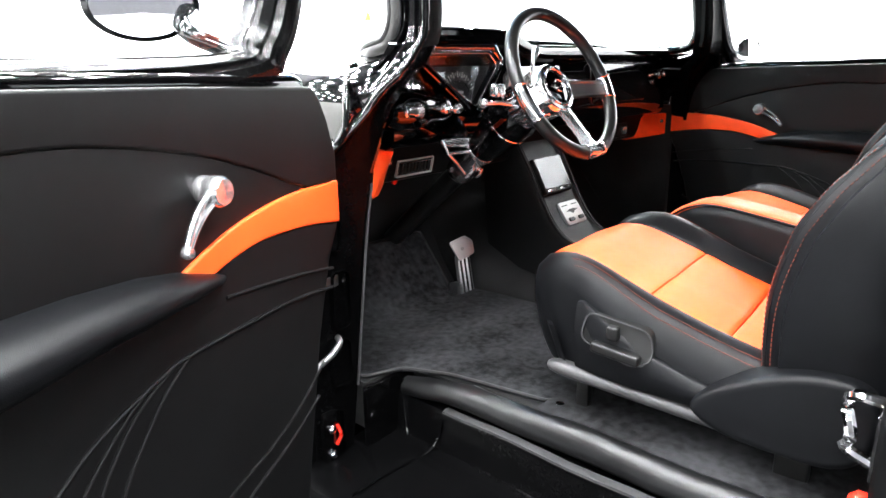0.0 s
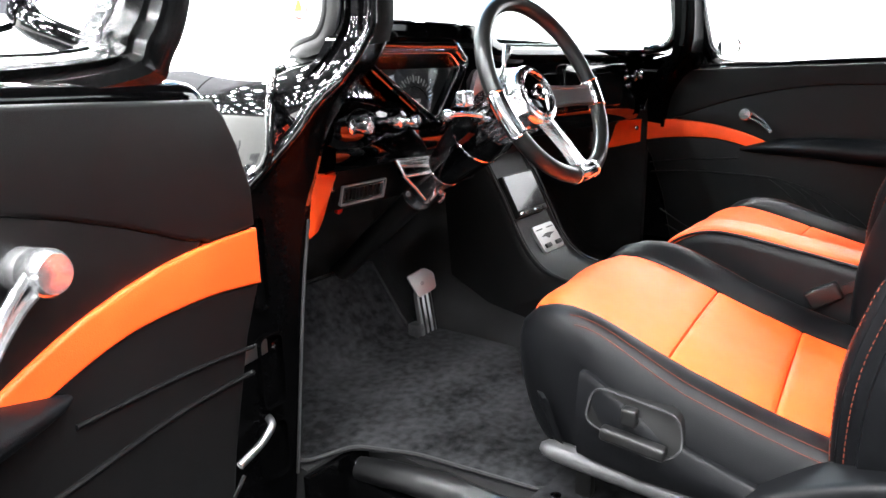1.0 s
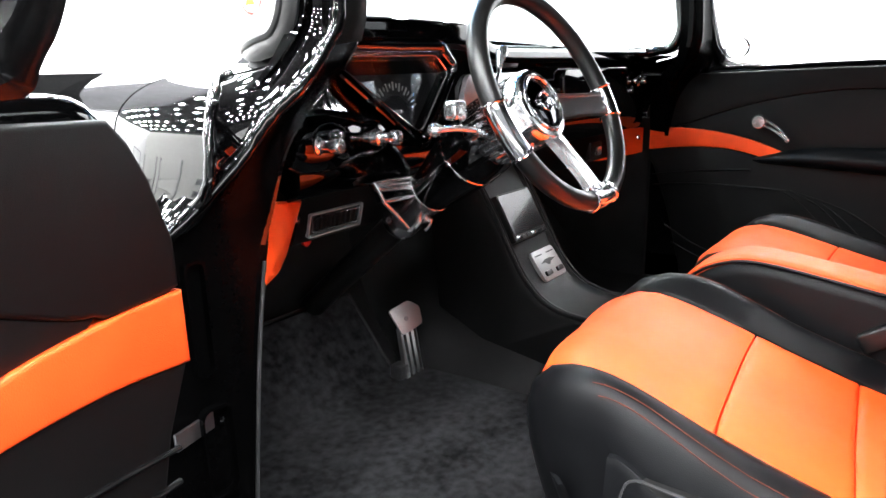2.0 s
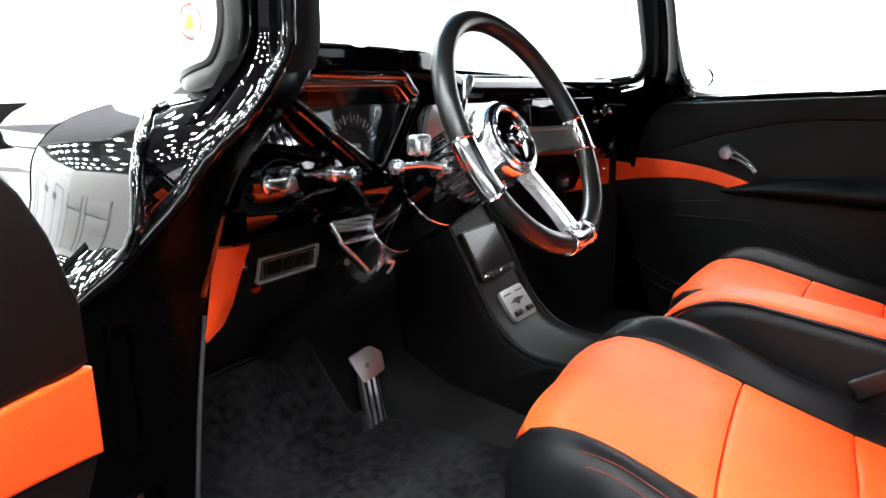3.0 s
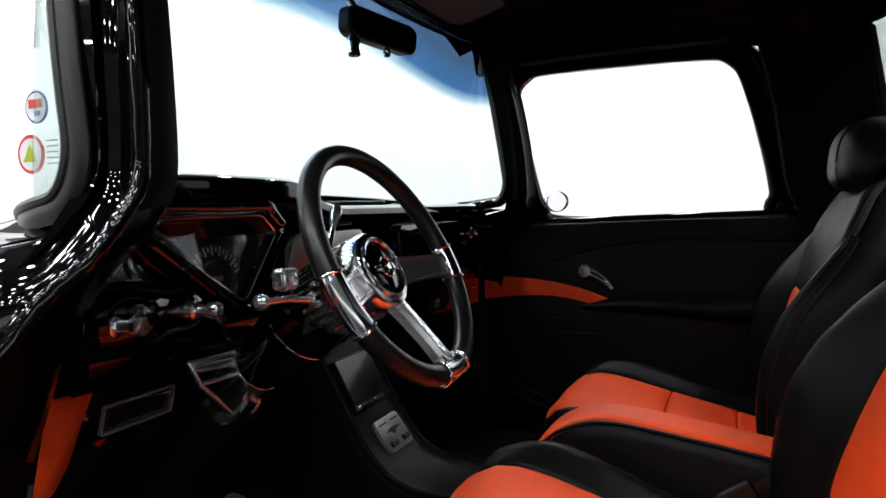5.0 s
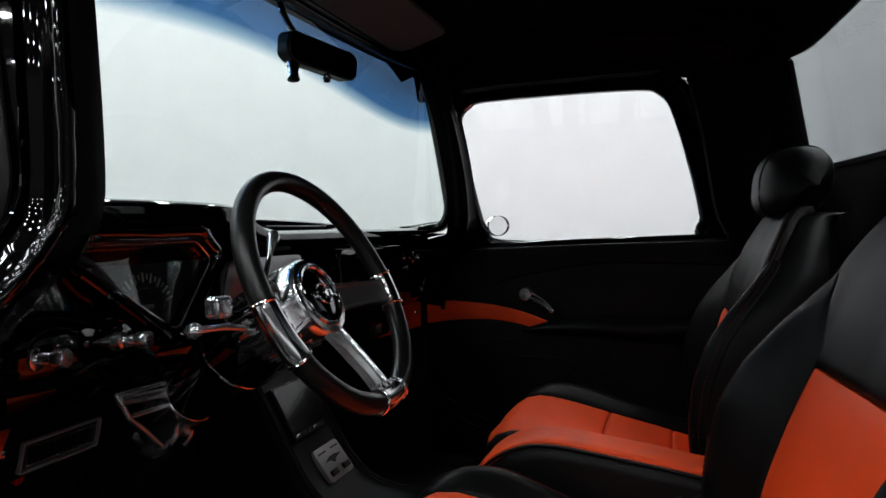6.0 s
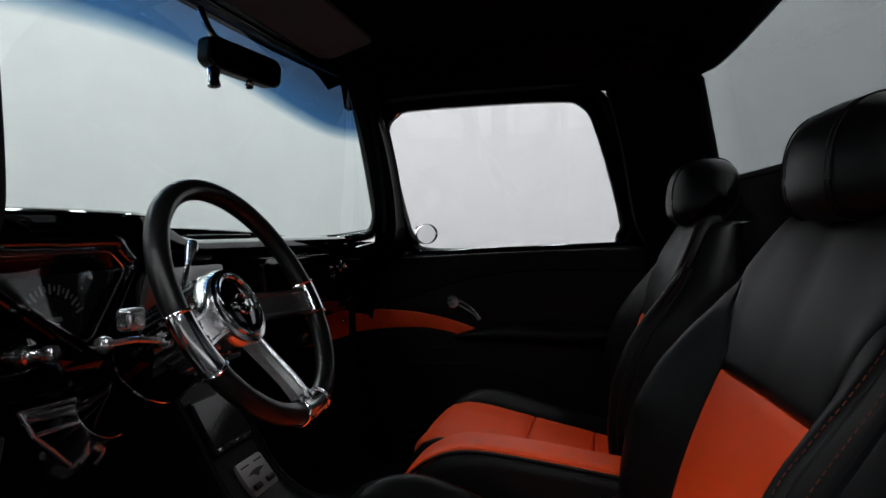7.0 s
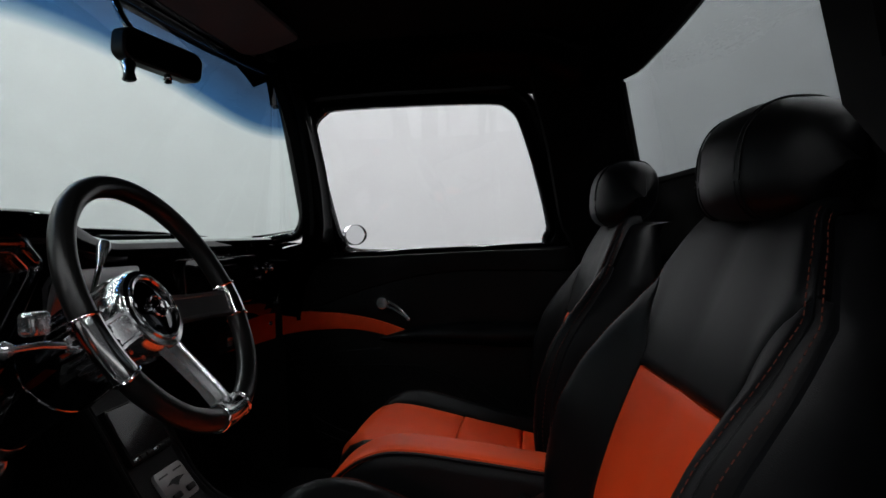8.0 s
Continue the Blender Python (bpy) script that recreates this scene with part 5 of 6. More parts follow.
        spoke = part("spoke", loft(rings), BILLET if a != 352 else BRUSHED, w, "polished aluminium spoke")
        for kk in (-1, 1):
            part("spoke_bolt", turned([(0.0045, 0), (0.0045, 0.003), (0.001, 0.0035)], wm @ Matrix.Translation(d * 0.135 + s * 0.008 * kk + V(0, 0, 0.004)), 10), CHROME, spoke)
    hubm = wm @ Matrix.Translation((0, 0, -0.0345))
    hub = part("hub", turned([(0.030, -0.062), (0.046, -0.058), (0.047, -0.03), (0.052, -0.012), (0.0525, 0.010), (0.049, 0.016), (0.043, 0.017), (0.041, 0.012), (0.001, 0.011)], hubm, 44), HUB_ALLOY, w, "fluted chrome hub")
    for k in range(16):
        t = 2 * math.pi * k / 16
        p0 = V(0.0475 * math.cos(t), 0.0475 * math.sin(t), -0.056)
        p1 = V(0.0515 * math.cos(t), 0.0515 * math.sin(t), -0.012)
        part("flute", tube([hubm @ p0, hubm @ p1], 0.0042, 6), HUB_ALLOY, hub)
    horn = part("horn_button", turned([(0.038, 0.008), (0.0385, 0.0145), (0.034, 0.017), (0.018, 0.0195), (0.001, 0.020)], hubm, 40), BLACK_CHROME, w, "smoked chrome horn button")
    part("horn_ring", tube([hubm @ V(0.0395 * math.cos(t), 0.0395 * math.sin(t), 0.017) for t in np.linspace(0, 2 * math.pi, 40, endpoint=False)], 0.0034, 8, closed=True), HUB_ALLOY, horn)
    part("horn_emblem", box((-0.022, -0.0045, 0.018), (0.022, 0.0045, 0.0216), 0.001, turn=hubm), CHROME, horn, "plain bright emblem shape")
    part("horn_emblem", tube([hubm @ V(0.015 * math.cos(t), 0.013 * math.sin(t), 0.0215) for t in np.linspace(0, 2 * math.pi, 28, endpoint=False)], 0.0016, 8, closed=True), CHROME, horn)


steering()


def pedal():
    p = thing("accelerator_pedal", (-0.25, 1.42, 0.54), "brushed aluminium accelerator pedal on a ribbed stem", "pedal")
    m = Matrix.Translation((-0.262, 1.402, 0.662)) @ Matrix.Rotation(radians(-30), 4, "Z") @ Matrix.Rotation(radians(-22), 4, "X")
    lay = lambda a, b, h: m @ V(a, -h, b)
    pad = part("pad", slab(rounded([(-0.034, 0.020), (0.010, 0.036), (0.032, 0.022), (0.034, -0.014), (-0.012, -0.034)], 0.007), lay, -0.004, 0.005, 0.002), BRUSHED, p)
    part("pad_rivet", turned([(0.005, 0), (0.004, 0.002), (0.001, 0.002)], m @ frame_of((0, -1, 0), (0.0, -0.005, 0.0)), 12), STEEL, pad)
    m2 = Matrix.Translation((-0.247, 1.405, 0.58)) @ Matrix.Rotation(radians(-10), 4, "X")
    lay2 = lambda a, b, h: m2 @ V(a, -h, b)
    stem = part("stem", slab(rounded([(-0.027, -0.055), (0.027, -0.05), (0.026, 0.06), (-0.024, 0.06)], 0.004), lay2, -0.006, 0.004, 0.0015), BRUSHED, p)
    for x in (-0.016, 0.0, 0.016):
        part("rib", slab([(x - 0.004, -0.05), (x + 0.004, -0.05), (x + 0.004, 0.05), (x - 0.004, 0.05)], lay2, 0.004, 0.008, 0.001), BILLET, stem)
    part("hinge_foot", box((-0.29, 1.395, FLOOR + 0.008), (-0.262, 1.425, 0.565), 0.004), STEEL, p)


pedal()


def centre_console():
    c = thing("centre_console", (-0.02, 1.2, FLOOR), "black vinyl centre stack sweeping down to the floor", "console")
    face = smooth_path([V(0, 1.345, 0.975), V(0, 1.306, 0.915), V(0, 1.272, 0.860), V(0, 1.240, 0.800), V(0, 1.206, 0.745), V(0, 1.164, 0.706), V(0, 1.11, 0.688), V(0, 1.03, 0.686), V(0, 0.90, 0.690)], 5)
    for nm, x0, x1, lift, mat in (("console_body", -0.118, 0.036, 0.0, VINYL),):
        rings = []
        for x, sink in ((x0 - 0.018, 0.012), (x0 - 0.012, 0.0), (x0, -0.004), (x0 + 0.006, 0.002), (x0 + 0.02, 0.004), (x1 - 0.02, 0.004), (x1 - 0.006, 0.002), (x1, -0.004), (x1 + 0.012, 0.0), (x1 + 0.018, 0.012)):
            ring = [V(x - 0.0, p.y + sink, p.z - sink * 0.6) for p in face]
            ring += [V(x, 0.90, FLOOR - 0.01), V(x, 1.40, FLOOR - 0.01), V(x, 1.44, 0.975)]
            rings.append(ring)
        part(nm, loft(rings), mat, c)
    for x in (-0.129, 0.047):
        part("edge_piping", tube([V(x, p.y - 0.003, p.z + 0.001) for p in face], 0.0045, 8), VINYL, c)

    def on_face(z):
        for a, b in zip(face, face[1:]):
            if a.z >= z >= b.z:
                t = (a.z - z) / (a.z - b.z)
                return a.lerp(b, t), (b - a).normalized()
        return face[-1], V(0, -1, 0)
    # screen
    p, down = on_face(0.852)
    nrm = V(0, down.z, -down.y)
    nrm = nrm if nrm.y < 0 else -nrm
    s = thing("dash_screen", p + V(-0.041, 0, 0), "dark touch screen with a row of buttons in the console", "screen")
    lay = lambda a, b, h: p + V(-0.041 + a, 0, 0) - down * b + nrm * h
    part("screen_frame", slab(rounded([(-0.064, -0.052), (0.064, -0.052), (0.064, 0.052), (-0.064, 0.052)], 0.005), lay, -0.006, 0.008, 0.002), BLACK_PLASTIC, s)
    part("screen_glass", slab([(-0.060, -0.038), (0.060, -0.038), (0.060, 0.048), (-0.060, 0.048)], lay, 0.008, 0.0095, 0), SCREEN, s, "dark glossy glass")
    for k in range(6):
        x = -0.050 + k * 0.020
        part("button", slab([(x - 0.008, -0.049), (x + 0.008, -0.049), (x + 0.008, -0.042), (x - 0.008, -0.042)], lay, 0.008, 0.0105, 0.001), BLACK_PLASTIC if k % 3 else SILVER, s)
    p2, down2 = on_face(0.750)
    n2 = V(0, down2.z, -down2.y)
    n2 = n2 if n2.y < 0 else -n2
    w = thing("switch_panel", p2 + V(-0.02, 0, 0), "square silver switch plate in the console", "switches")
    lay = lambda a, b, h: p2 + V(-0.020 + a, 0, 0) - down2 * b + n2 * h
    part("plate", slab(rounded([(-0.045, -0.034), (0.045, -0.034), (0.045, 0.034), (-0.045, 0.034)], 0.010), lay, -0.006, 0.004, 0.0015), SATIN_SILVER, w, "satin silver plate")
    for x in (-0.022, 0.024):
        part("rocker", slab(rounded([(x - 0.012, -0.025), (x + 0.012, -0.025), (x + 0.012, -0.014), (x - 0.012, -0.014)], 0.004), lay, 0.004, 0.009, 0.002), BLACK_PLASTIC, w)
        part("print_bar", slab([(x - 0.014, 0.021), (x + 0.014, 0.021), (x + 0.014, 0.024), (x - 0.014, 0.024)], lay, 0.004, 0.0046, 0), BLACK_PLASTIC, w)
    part("emblem", slab([(-0.030, 0.004), (-0.008, 0.010), (0.010, 0.010), (0.032, 0.006), (0.010, 0.002), (0.0, -0.004), (-0.012, 0.003)], lay, 0.004, 0.005, 0), BLACK_PLASTIC, w, "plain dark emblem shape")


centre_console()


def armrest_console():
    a = thing("armrest_console", (-0.06, 0.7, 0.6), "black console between the seats with an orange padded top", "armrest")
    top = smooth_path([V(0, 0.955, 0.700), V(0, 0.925, 0.755), V(0, 0.885, 0.808), V(0, 0.835, 0.838), V(0, 0.775, 0.846), V(0, 0.66, 0.832), V(0, 0.54, 0.814), V(0, 0.44, 0.80)], 5)
    x0, x1 = -0.112, -0.010
    rings = []
    for x, dn in ((x0 - 0.004, 0.028), (x0, 0.015), (x0 + 0.006, 0.009), (x1 - 0.006, 0.009), (x1, 0.015), (x1 + 0.004, 0.028)):
        rings.append([V(x, p.y - dn * 0.4, p.z - dn) for p in top] + [V(x, 0.44, 0.55), V(x, 0.95, 0.55)])
    part("console_body", loft(rings), LEATHER, a)
    part("colour_top", padded(lambda u, v, lift: (lambda q: V(x0 + 0.008 + (x1 - x0 - 0.016) * v, q.y + lift * 0.3, q.z - 0.006 + lift))(top[min(len(top) - 1, int(round(u * (len(top) - 1))))]), 0.10, 1.0, 0, 1, 31, 10, 0.008, 0.006, 0.3), ORANGE, a, "orange leather pad")
    for x in (x0 + 0.004, x1 - 0.004):
        part("piping", tube([V(x, p.y, p.z - 0.006) for p in top[3:]], 0.0028, 6), LEATHER, a)


armrest_console()


# ---- seats ----
def spline_at(points, steps=8):
    pts = smooth_path(points, steps)
    run = [0.0]
    for a, b in zip(pts, pts[1:]):
        run.append(run[-1] + (b - a).length)

    def at(u):
        s = min(max(u, 0.0), 1.0) * run[-1]
        for i in range(len(pts) - 1):
            if s <= run[i + 1] or i == len(pts) - 2:
                t = (s - run[i]) / max(1e-9, run[i + 1] - run[i])
                return pts[i].lerp(pts[i + 1], t), (pts[i + 1] - pts[i]).normalized()
    return at, pts, run


def seat(cx, label, power, fwd=0.0, crown=0.0, yaw=0.0, bulge=1.0):
    s = thing("bucket_seat", (cx, 0.7, FLOOR), label, "seat", "bucket seats")
    W = 0.266
    # cushion: a path over the top from the back to below the front roll, in (y, z)
    path, pts, run = spline_at([V(0, 0.44, 0.672), V(0, 0.52, 0.690), V(0, 0.613, 0.714), V(0, 0.756, 0.752 + crown * 0.6), V(0, 0.87, 0.781 + crown), V(0, 0.928, 0.784 + crown), V(0, 0.958, 0.764 + crown), V(0, 0.966, 0.722 + crown * 0.5), V(0, 0.958, 0.66), V(0, 0.948, 0.62)])

    def u_of(y):
        best = min(range(len(pts)), key=lambda i: abs(pts[i].y - y) + (10 if pts[i].z < 0.66 and pts[i].y > 0.9 else 0))
        return run[best] / run[-1]

    def cushion(u, v, lift):
        p, d = path(u)
        n = V(0, -d.z, d.y)
        a = abs(v)
        wide = W * ramp_between(u, [(0, 0.96), (0.45, 0.99), (0.70, 0.95), (0.85, 0.93), (1.0, 0.91)])
        bol = 0.022 * math.exp(-((a - 0.80) / 0.14) ** 2) - 0.050 * max(0.0, (a - 0.86) / 0.14) ** 2.2 - 0.006 * (1 - a) ** 2
        fade = ramp_between(u, [(0.6, 1.0), (0.8, 0.8), (1.0, 0.2)])
        x = wide * math.copysign(min(1.0, a) ** 1.0, v)
        sweep = 0.105 * a ** 3.5 * ramp_between(p.y, [(0.70, 0.0), (0.93, 1.0)])
        return V(cx + x, p.y - sweep, p.z) + n * (bol * (fade if bol > 0 else 1.0) + lift)
    # foam core
    rings = []
    for k in range(25):
        u = k / 24
        row = [cushion(u, v, -0.010) for v in np.linspace(-0.985, 0.985, 21)]
        p, d = path(u)
        low = 0.635
        row += [V(row[-1].x - 0.004, min(row[-1].y, 0.88), min(row[-1].z, low) - 0.02), V(row[0].x + 0.004, min(row[0].y, 0.88), min(row[0].z, low) - 0.02)]
        rings.append(row)
    part("cushion_core", loft(rings), LEATHER, s)
    e = 0.62
    us1, us2 = u_of(0.596), u_of(0.740)
    for sgn in (-1, 1):
        v0, v1 = sorted((sgn * e, sgn * 0.995))
        part("cushion_bolster", padded(cushion, 0.0, 1.0, v0, v1, 44, 14, 0.006, 0.008, 0.25), LEATHER, s)
    for u0, u1 in ((0.0, us1), (us1, us2), (us2, 0.985)):
        part("cushion_insert", padded(cushion, u0, u1, -e, e, 20, 22, 0.006, 0.007, 0.16), ORANGE, s, "orange leather insert")
    # side skirts
    for sgn in (-1, 1):
        def skirt(u, v, lift, sgn=sgn):
            uu = 0.02 + u * 0.92
            t = cushion(uu, sgn * 0.99, 0.0)
            low = ramp_between(t.y, [(0.44, 0.600), (0.62, 0.628), (0.90, 0.640), (0.99, 0.66)])
            z = t.z + (low - t.z) * v
            bulge = 0.009 * math.sin(math.pi * min(1, v * 1.05)) + 0.004
            return V(t.x + sgn * (bulge + lift), t.y - 0.02 * v * max(0, (t.y - 0.85) / 0.13), z)
        part("cushion_side", padded(skirt, 0, 1, 0, 1, 36, 14, 0.004, 0.008, 0.12), LEATHER, s)
        for vv, up in ((0.875, 0.0066), (0.912, 0.0062)):
            line = [cushion(u, sgn * vv, up) for u in np.linspace(0.04, 0.70, 60)]
            part("stitching", tube(line, 0.0006, 5), ORANGE_STITCH, s, "orange twin stitching")
    part("front_skirt", padded(lambda u, v, lift: V(cx - 0.245 + 0.49 * u, 0.950 - 0.03 * v - 0.07 * abs(2 * u - 1) ** 3.5 + lift, 0.70 - 0.075 * v), 0, 1, 0, 1, 16, 8, 0.004, 0.006, 0.2), LEATHER, s)

    # backrest: centre path upwards, in (y, z)
    bpath, bpts, brun = spline_at([*[V(0, y + fwd * ramp_between(z, [(0.66, 0.3), (1.0, 1.0)]), z) for y, z in ((0.492, 0.665), (0.490, 0.74), (0.480, 0.82), (0.456, 0.90), (0.423, 0.985), (0.385, 1.08), (0.350, 1.155), (0.325, 1.195), (0.295, 1.205))]])

    def bu_of(z):
        best = min(range(len(bpts)), key=lambda i: abs(bpts[i].z - z))
        return brun[best] / brun[-1]

    def back(u, v, lift):
        p, d = bpath(u)
        n = V(0, -d.z, d.y)
        n = -n if n.y < 0 else n
        a = abs(v)
        wide = ramp_between(p.z, [(0.66, 0.245), (0.80, 0.260), (0.95, 0.260), (1.03, 0.252), (1.10, 0.230), (1.16, 0.185), (1.195, 0.150), (1.21, 0.135)])
        amp = ramp_between(p.z, [(0.66, 0.034), (0.77, 0.050), (0.84, 0.060), (0.905, 0.066), (0.97, 0.056), (1.02, 0.038), (1.06, 0.020), (1.10, 0.005), (1.19, 0.002)])
        amp *= bulge
        k = min(1.0, max(0.0, (a - 0.56) / 0.36))
        bol = amp * k * k * (3 - 2 * k) - (0.016 + 0.25 * amp) * max(0.0, (a - 0.90) / 0.10) ** 2.2 - 0.005 * (1 - min(1.0, a / 0.6)) ** 2
        return V(cx + wide * v, p.y, p.z) + n * (bol + lift)

    def back_rear(u, v):
        p, d = bpath(u)
        f = back(u, v, 0)
        thick = ramp_between(p.z, [(0.66, 0.20), (0.9, 0.18), (1.1, 0.13), (1.21, 0.07)])
        return V(f.x, max(0.205, p.y - thick * (1 - 0.35 * abs(v) ** 3)), p.z - 0.01)
    rings = []
    for k in range(27):
        u = k / 26
        vs = np.linspace(-0.985, 0.985, 21)
        rings.append([back(u, v, -0.010) for v in vs] + [back_rear(u, v) for v in vs[::-2]])
    part("backrest_core", loft(rings), LEATHER, s)
    eb = 0.60
    ut, ub = bu_of(0.995), bu_of(0.80)

    def seam_at(u):
        """Where the inner panels end: the upper panel widens to the shoulder."""
        return ramp_between(bpath(u)[0].z, [(1.02, eb), (1.06, 0.70), (1.095, 0.80), (1.115, 0.93), (1.125, 0.955)])

    def inner(u, v, lift):
        return back(u, v * seam_at(u), lift)
    for sgn in (-1, 1):
        def bolster(u, v, lift, sgn=sgn):
            e0 = seam_at(u)
            return back(u, sgn * (e0 + (0.995 - e0) * v), lift)
        part("backrest_bolster", padded(bolster, 0.0, bu_of(1.122), 0.0, 1.0, 44, 16, 0.005, 0.006, 0.2), LEATHER, s)
    for u0, u1 in ((0.0, ub), (ub, ut)):
        part("backrest_insert", padded(inner, u0, u1, -1, 1, 18, 22, 0.006, 0.007, 0.16), ORANGE, s, "orange leather insert")
    part("backrest_upper", padded(inner, ut, 1.0, -1, 1, 30, 30, 0.008, 0.007, 0.12), LEATHER, s)
    for sgn in (-1, 1):
        # side wall of the backrest
        def flank(u, v, lift, sgn=sgn):
            f, r = back(u, sgn * 0.99, 0.0), back_rear(u, sgn * 0.98)
            q = f.lerp(r, v)
            return q + V(sgn * (0.012 * math.sin(math.pi * v) + 0.004 + lift), 0, 0)
        part("backrest_side", padded(flank, 0.02, 0.97, 0.0, 1.0, 36, 12, 0.004, 0.008, 0.12), LEATHER, s)
        part("edge_seam", tube([back(u, sgn * 0.952, 0.0035) for u in np.linspace(0.06, 0.95, 60)], 0.0016, 5), LEATHER, s)
        for vv in (0.925, 0.978):
            line = [back(u, sgn * vv, 0.005) + V(sgn * 0.001, 0, 0) for u in np.linspace(0.06, 0.95, 70)]
            bm = bmesh.new()
            for k in range(0, 69):
                a, b = line[k], line[k + 1]
                one = tube([a.lerp(b, 0.12), a.lerp(b, 0.72)], 0.0007, 4)
                me = bpy.data.meshes.new("tmp")
                one.to_mesh(me)
                one.free()
                bm.from_mesh(me)
                bpy.data.meshes.remove(me)
            part("stitching", bm, ORANGE_STITCH, s, "orange twin stitching")
    # headrest
    hy, hz = 0.318 + fwd, 1.254
    rings = []
    for k, t in enumerate(np.linspace(-1, 1, 19)):
        e2 = (1 - abs(t) ** 3.2) ** 0.42
        x = cx + 0.146 * t
        rings.append([V(x, hy + 0.058 * e2 * math.copysign(abs(math.cos(q)) ** 0.75, math.cos(q)) - 0.010 * math.sin(q) + 0.02 * abs(t) ** 2 * -1, hz + 0.066 * e2 * math.copysign(abs(math.sin(q)) ** 0.8, math.sin(q)) - 0.012 * abs(t) ** 3) for q in np.linspace(0, 2 * math.pi, 26, endpoint=False)])
    head = part("headrest", loft(rings), LEATHER, s, "rounded black leather headrest")
    for kx in (-0.006, 0.006):
        for sgn in (-1, 1):
            t = 0.42 * sgn
            x = cx + 0.138 * t + kx
            ring = [V(x, hy + 0.0585 * 0.98 * math.copysign(abs(math.cos(q)) ** 0.75, math.cos(q)) - 0.010 * math.sin(q) - 0.0035, hz + 0.0668 * 0.98 * math.copysign(abs(math.sin(q)) ** 0.8, math.sin(q)) - 0.001) for q in np.linspace(radians(-70), radians(160), 30)]
            part("headrest_seam", tube(ring, 0.0012, 5), LEATHER, head)
    for sgn in (-1, 1):
        part("headrest_post", tube([V(cx + sgn * 0.05, hy - 0.006, 1.17), V(cx + sgn * 0.05, hy - 0.004, 1.23)], 0.007, 10), CHROME, head)
    # recliner covers, rails
    for sgn in (-1, 1):
        lay = lambda a, b, h, sgn=sgn: V(cx + sgn * (W + h), a, b)
        cover = [tuple(p)[:2] for p in smooth_path([V(0.615, 0.640, 0), V(0.595, 0.672, 0), V(0.53, 0.712, 0), V(0.46, 0.738, 0), V(0.40, 0.738, 0), V(0.372, 0.705, 0), V(0.378, 0.640, 0), V(0.42, 0.606, 0), V(0.50, 0.604, 0), V(0.57, 0.612, 0)], 4, closed=True)]
        part("recliner_cover", slab(cover, lay, -0.03, 0.030, 0.020, 4), LEATHER, s, "rounded black recliner cover")
        ys = [0.42, 0.45, 0.55, 0.65, 0.75, 0.83, 0.86, 0.875, 0.882]
        rail = [V(cx + sgn * 0.245, y, 0.600 + (y - 0.45) * 0.06) for y in ys]
        part("rail", tube(rail, 0.019, 14, flat=0.75, taper=[0.9, 1, 1, 1, 1, 1, 0.93, 0.75, 0.4]), RAIL_GREY, s, "grey seat rail cover")
        part("rail_foot", box((cx + sgn * 0.195 - 0.012, 0.82, FLOOR + 0.002), (cx + sgn * 0.195 + 0.012, 0.845, 0.63), 0.006), BLACK_PLASTIC, s)
        part("rail_foot", box((cx + sgn * 0.215 - 0.012, 0.45, FLOOR + 0.002), (cx + sgn * 0.215 + 0.012, 0.50, 0.60), 0.006), BLACK_PLASTIC, s)
        part("rail_bolt", turned([(0.008, 0), (0.008, 0.006), (0.001, 0.008)], frame_of((0, 0, 1), (cx + sgn * 0.235, 0.862, FLOOR + 0.014)), 10), CHROME, s)
    if power:
        X = cx - W - 0.004

        def side_x(y, z):
            u = u_of(y + 0.02)
            wide = 0.99 * W * ramp_between(u, [(0, 0.96), (0.45, 0.99), (0.70, 0.95), (0.85, 0.93), (1.0, 0.91)])
            high, low = cushion(u, -0.99, 0.0).z, ramp_between(y, [(0.44, 0.600), (0.62, 0.628), (0.90, 0.640), (0.99, 0.66)])
            v = min(1.0, max(0.0, (z - high) / (low - high)))
            return wide + 0.009 * math.sin(math.pi * min(1, v * 1.05)) + 0.0045
        lay = lambda a, b, h: V(cx - side_x(a, b) - h, a, b)
        plate = rounded([(0.812, 0.700), (0.803, 0.750), (0.690, 0.738), (0.682, 0.690), (0.715, 0.672)], 0.018)
        o2 = [(0.745 + (a - 0.745) * 0.965, 0.712 + (b - 0.712) * 0.95) for a, b in plate]
        part("switch_plate", slab(plate, lay, -0.02, 0.0025, 0.0015), BLACK_PLASTIC, s, "black power seat switch plate")
        part("switch_rim", ring_plate(plate, o2, lay, 0.0, 0.005), SATIN_PLASTIC, s, "smooth plastic rim")
        part("seat_knob", box((X - 0.020, 0.738, 0.716), (X - 0.004, 0.758, 0.740), 0.005, 3), BLACK_PLASTIC, s)
        bar = Matrix.Translation((X - 0.012, 0.742, 0.694)) @ Matrix.Rotation(radians(6), 4, "X")
        part("seat_knob", box((-0.010, -0.042, -0.009), (0.008, 0.042, 0.009), 0.006, 3, turn=bar), BLACK_PLASTIC, s)
    # the whole seat stands a little askew on its rails
    s.rotation_euler = (0, 0, radians(yaw))
    return s


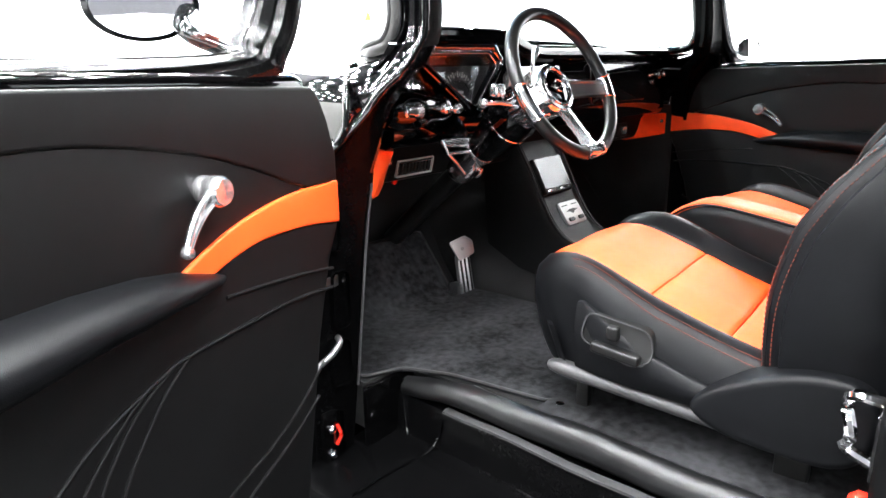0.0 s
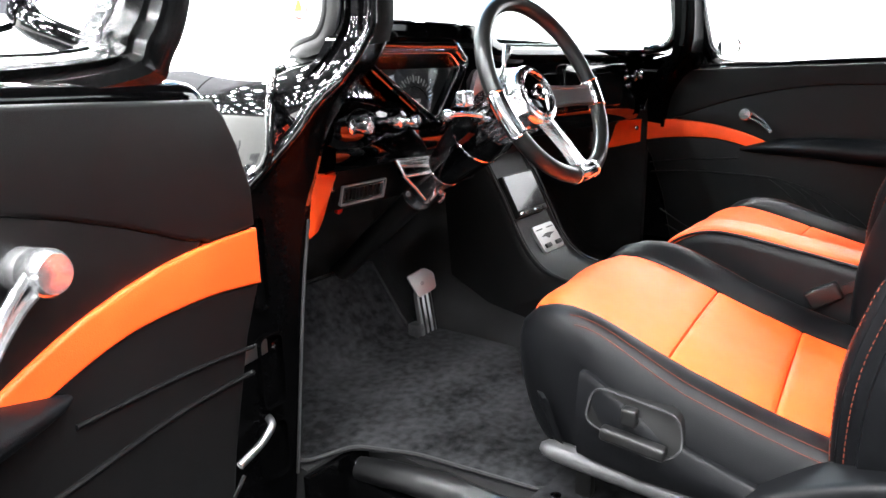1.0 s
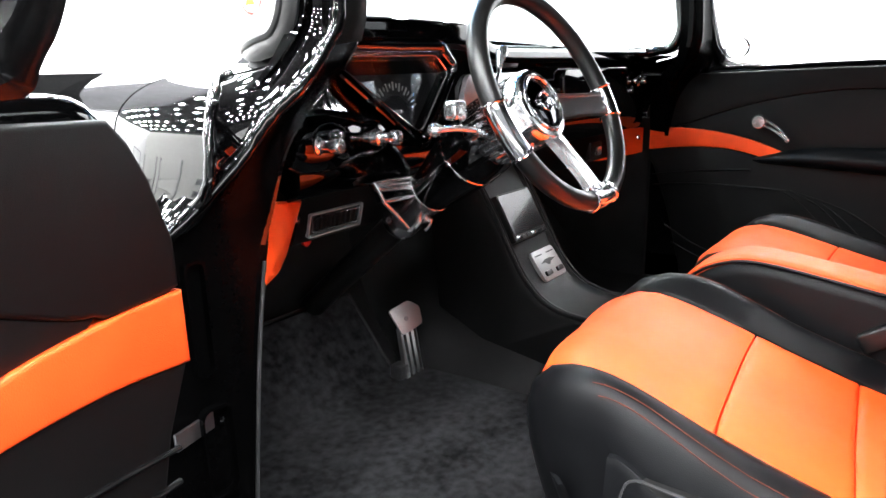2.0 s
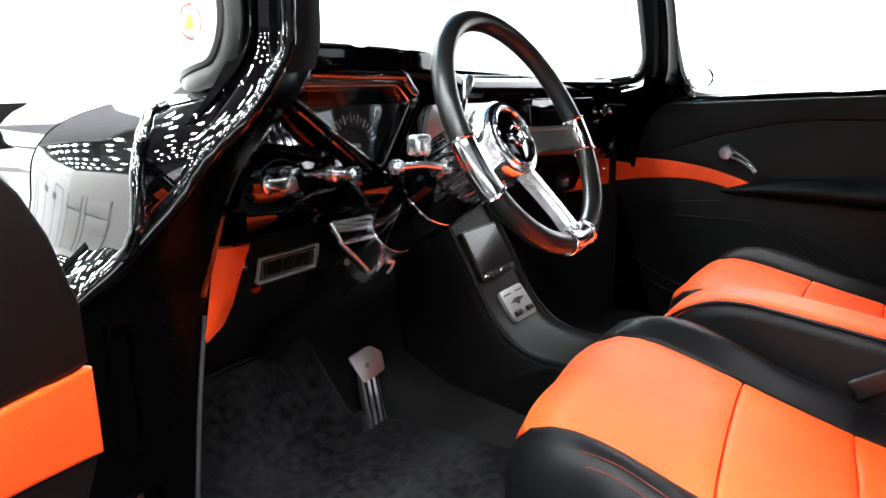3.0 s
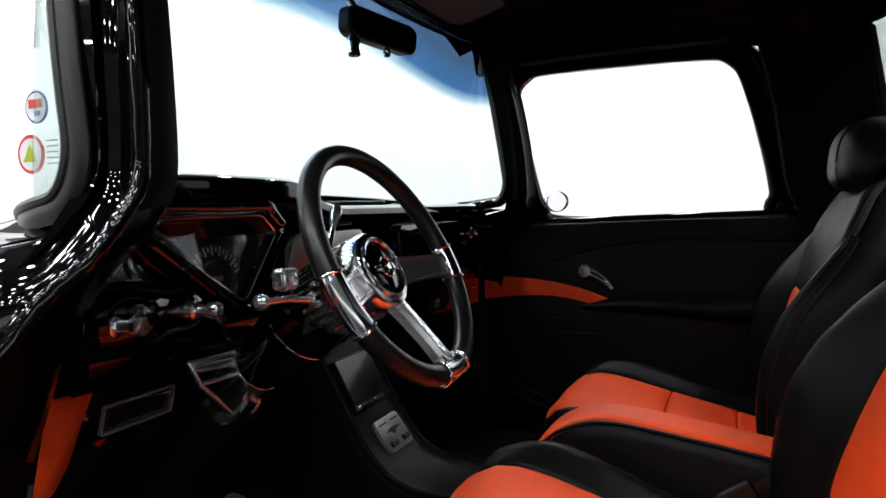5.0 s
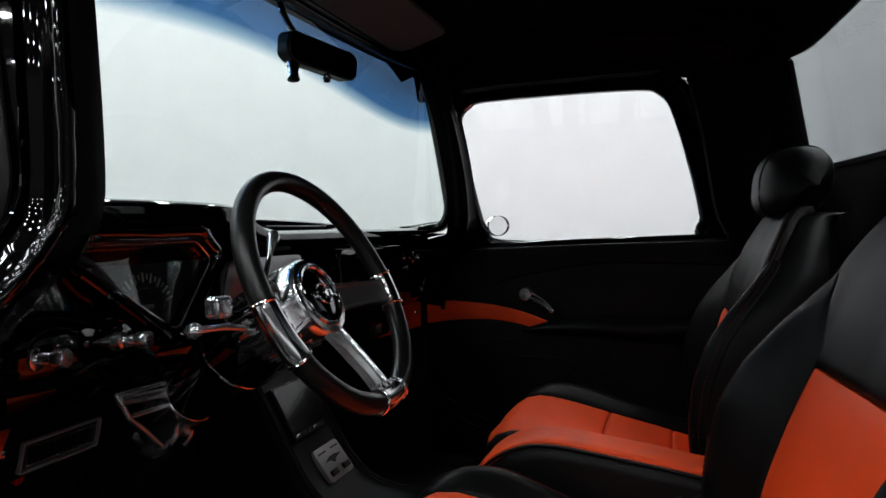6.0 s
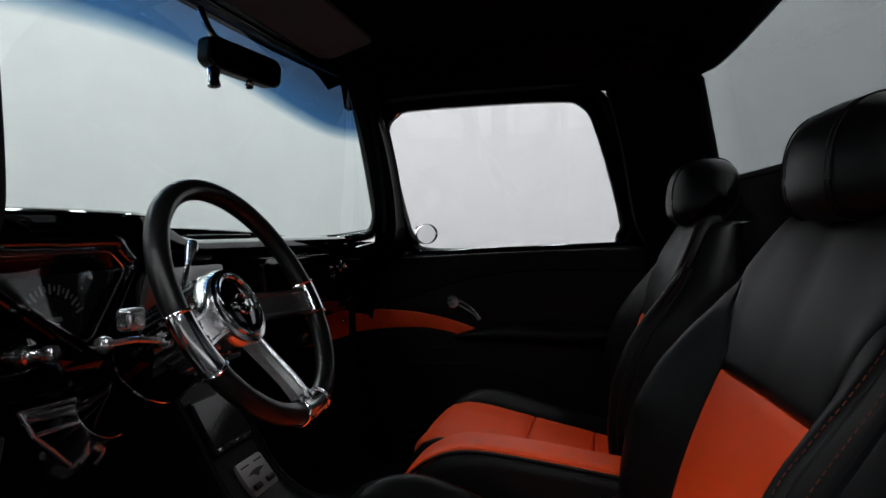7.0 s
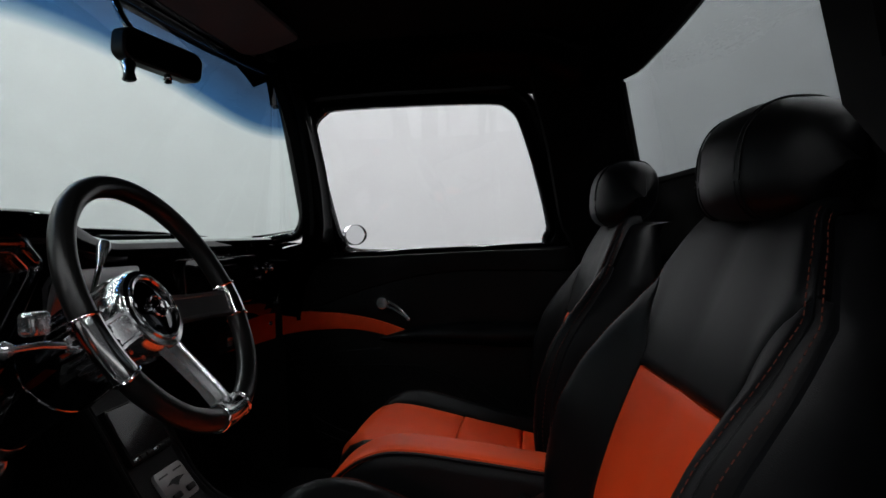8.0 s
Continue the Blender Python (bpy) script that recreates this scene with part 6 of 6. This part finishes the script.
seat(-0.376, "black leather bucket seat with orange inserts and power switches", True, -0.012, 0.016, 6.0)
seat(0.288, "black leather bucket seat with orange inserts on the passenger side", False, 0.068, -0.010, 0.0, 0.82)


def seat_belt_buckle(at):
    b = thing("seat_belt_buckle", at, "black seat belt buckle beside the cushion", "seat belt")
    m = Matrix.Translation(at) @ Matrix.Rotation(radians(-35), 4, "X")
    part("buckle", box((-0.012, -0.028, -0.010), (0.012, 0.028, 0.022), 0.006, 3, turn=m), BLACK_PLASTIC, b)
    part("strap", box((-0.002, -0.075, -0.006), (0.002, -0.02, 0.010), 0.001, turn=m), BLACK_PLASTIC, b)


seat_belt_buckle(V(-0.120, 0.60, 0.752))


def rear_view_mirror():
    m = thing("rear_view_mirror", (-0.02, 1.26, 1.56), "black rear-view mirror with a chrome mount", "mirror")
    mm = Matrix.Translation((0.0, 1.215, 1.513)) @ Matrix.Rotation(radians(-14), 4, "Z") @ Matrix.Rotation(radians(3.5), 4, "Y") @ Matrix.Rotation(radians(4), 4, "X")
    prof = rounded([(-0.095, -0.018), (-0.080, -0.028), (0.080, -0.028), (0.095, -0.018), (0.095, 0.018), (0.080, 0.028), (-0.080, 0.028), (-0.095, 0.018)], 0.016)
    lay = lambda a, b, h: mm @ V(a, -h, b)
    part("mirror_case", slab(prof, lay, -0.022, 0.006, 0.005, 3), BLACK_PLASTIC, m)
    part("mirror_face", slab([(a * 0.95, b * 0.86) for a, b in prof], lay, 0.006, 0.0068, 0), MIRROR, m)
    part("mount_arm", tube(smooth_path([mm @ V(0.0, 0.02, 0.0), V(-0.03, 1.265, 1.565), V(-0.025, 1.29, 1.615)], 5), 0.007, 10), CHROME, m)
    for x, r, l in ((-0.078, 0.013, 0.034), (0.012, 0.008, 0.014)):
        p = mm @ V(x, 0.0, -0.030)
        part("mirror_lamp", turned([(0.001, -0.002), (r * 0.8, 0.0), (r, 0.008), (r * 0.7, l * 0.6), (r * 0.9, l), (0.001, l + 0.002)], frame_of((-0.25, -0.2, -1), p), 14), CHROME, m, "small chrome map lamp")


rear_view_mirror()
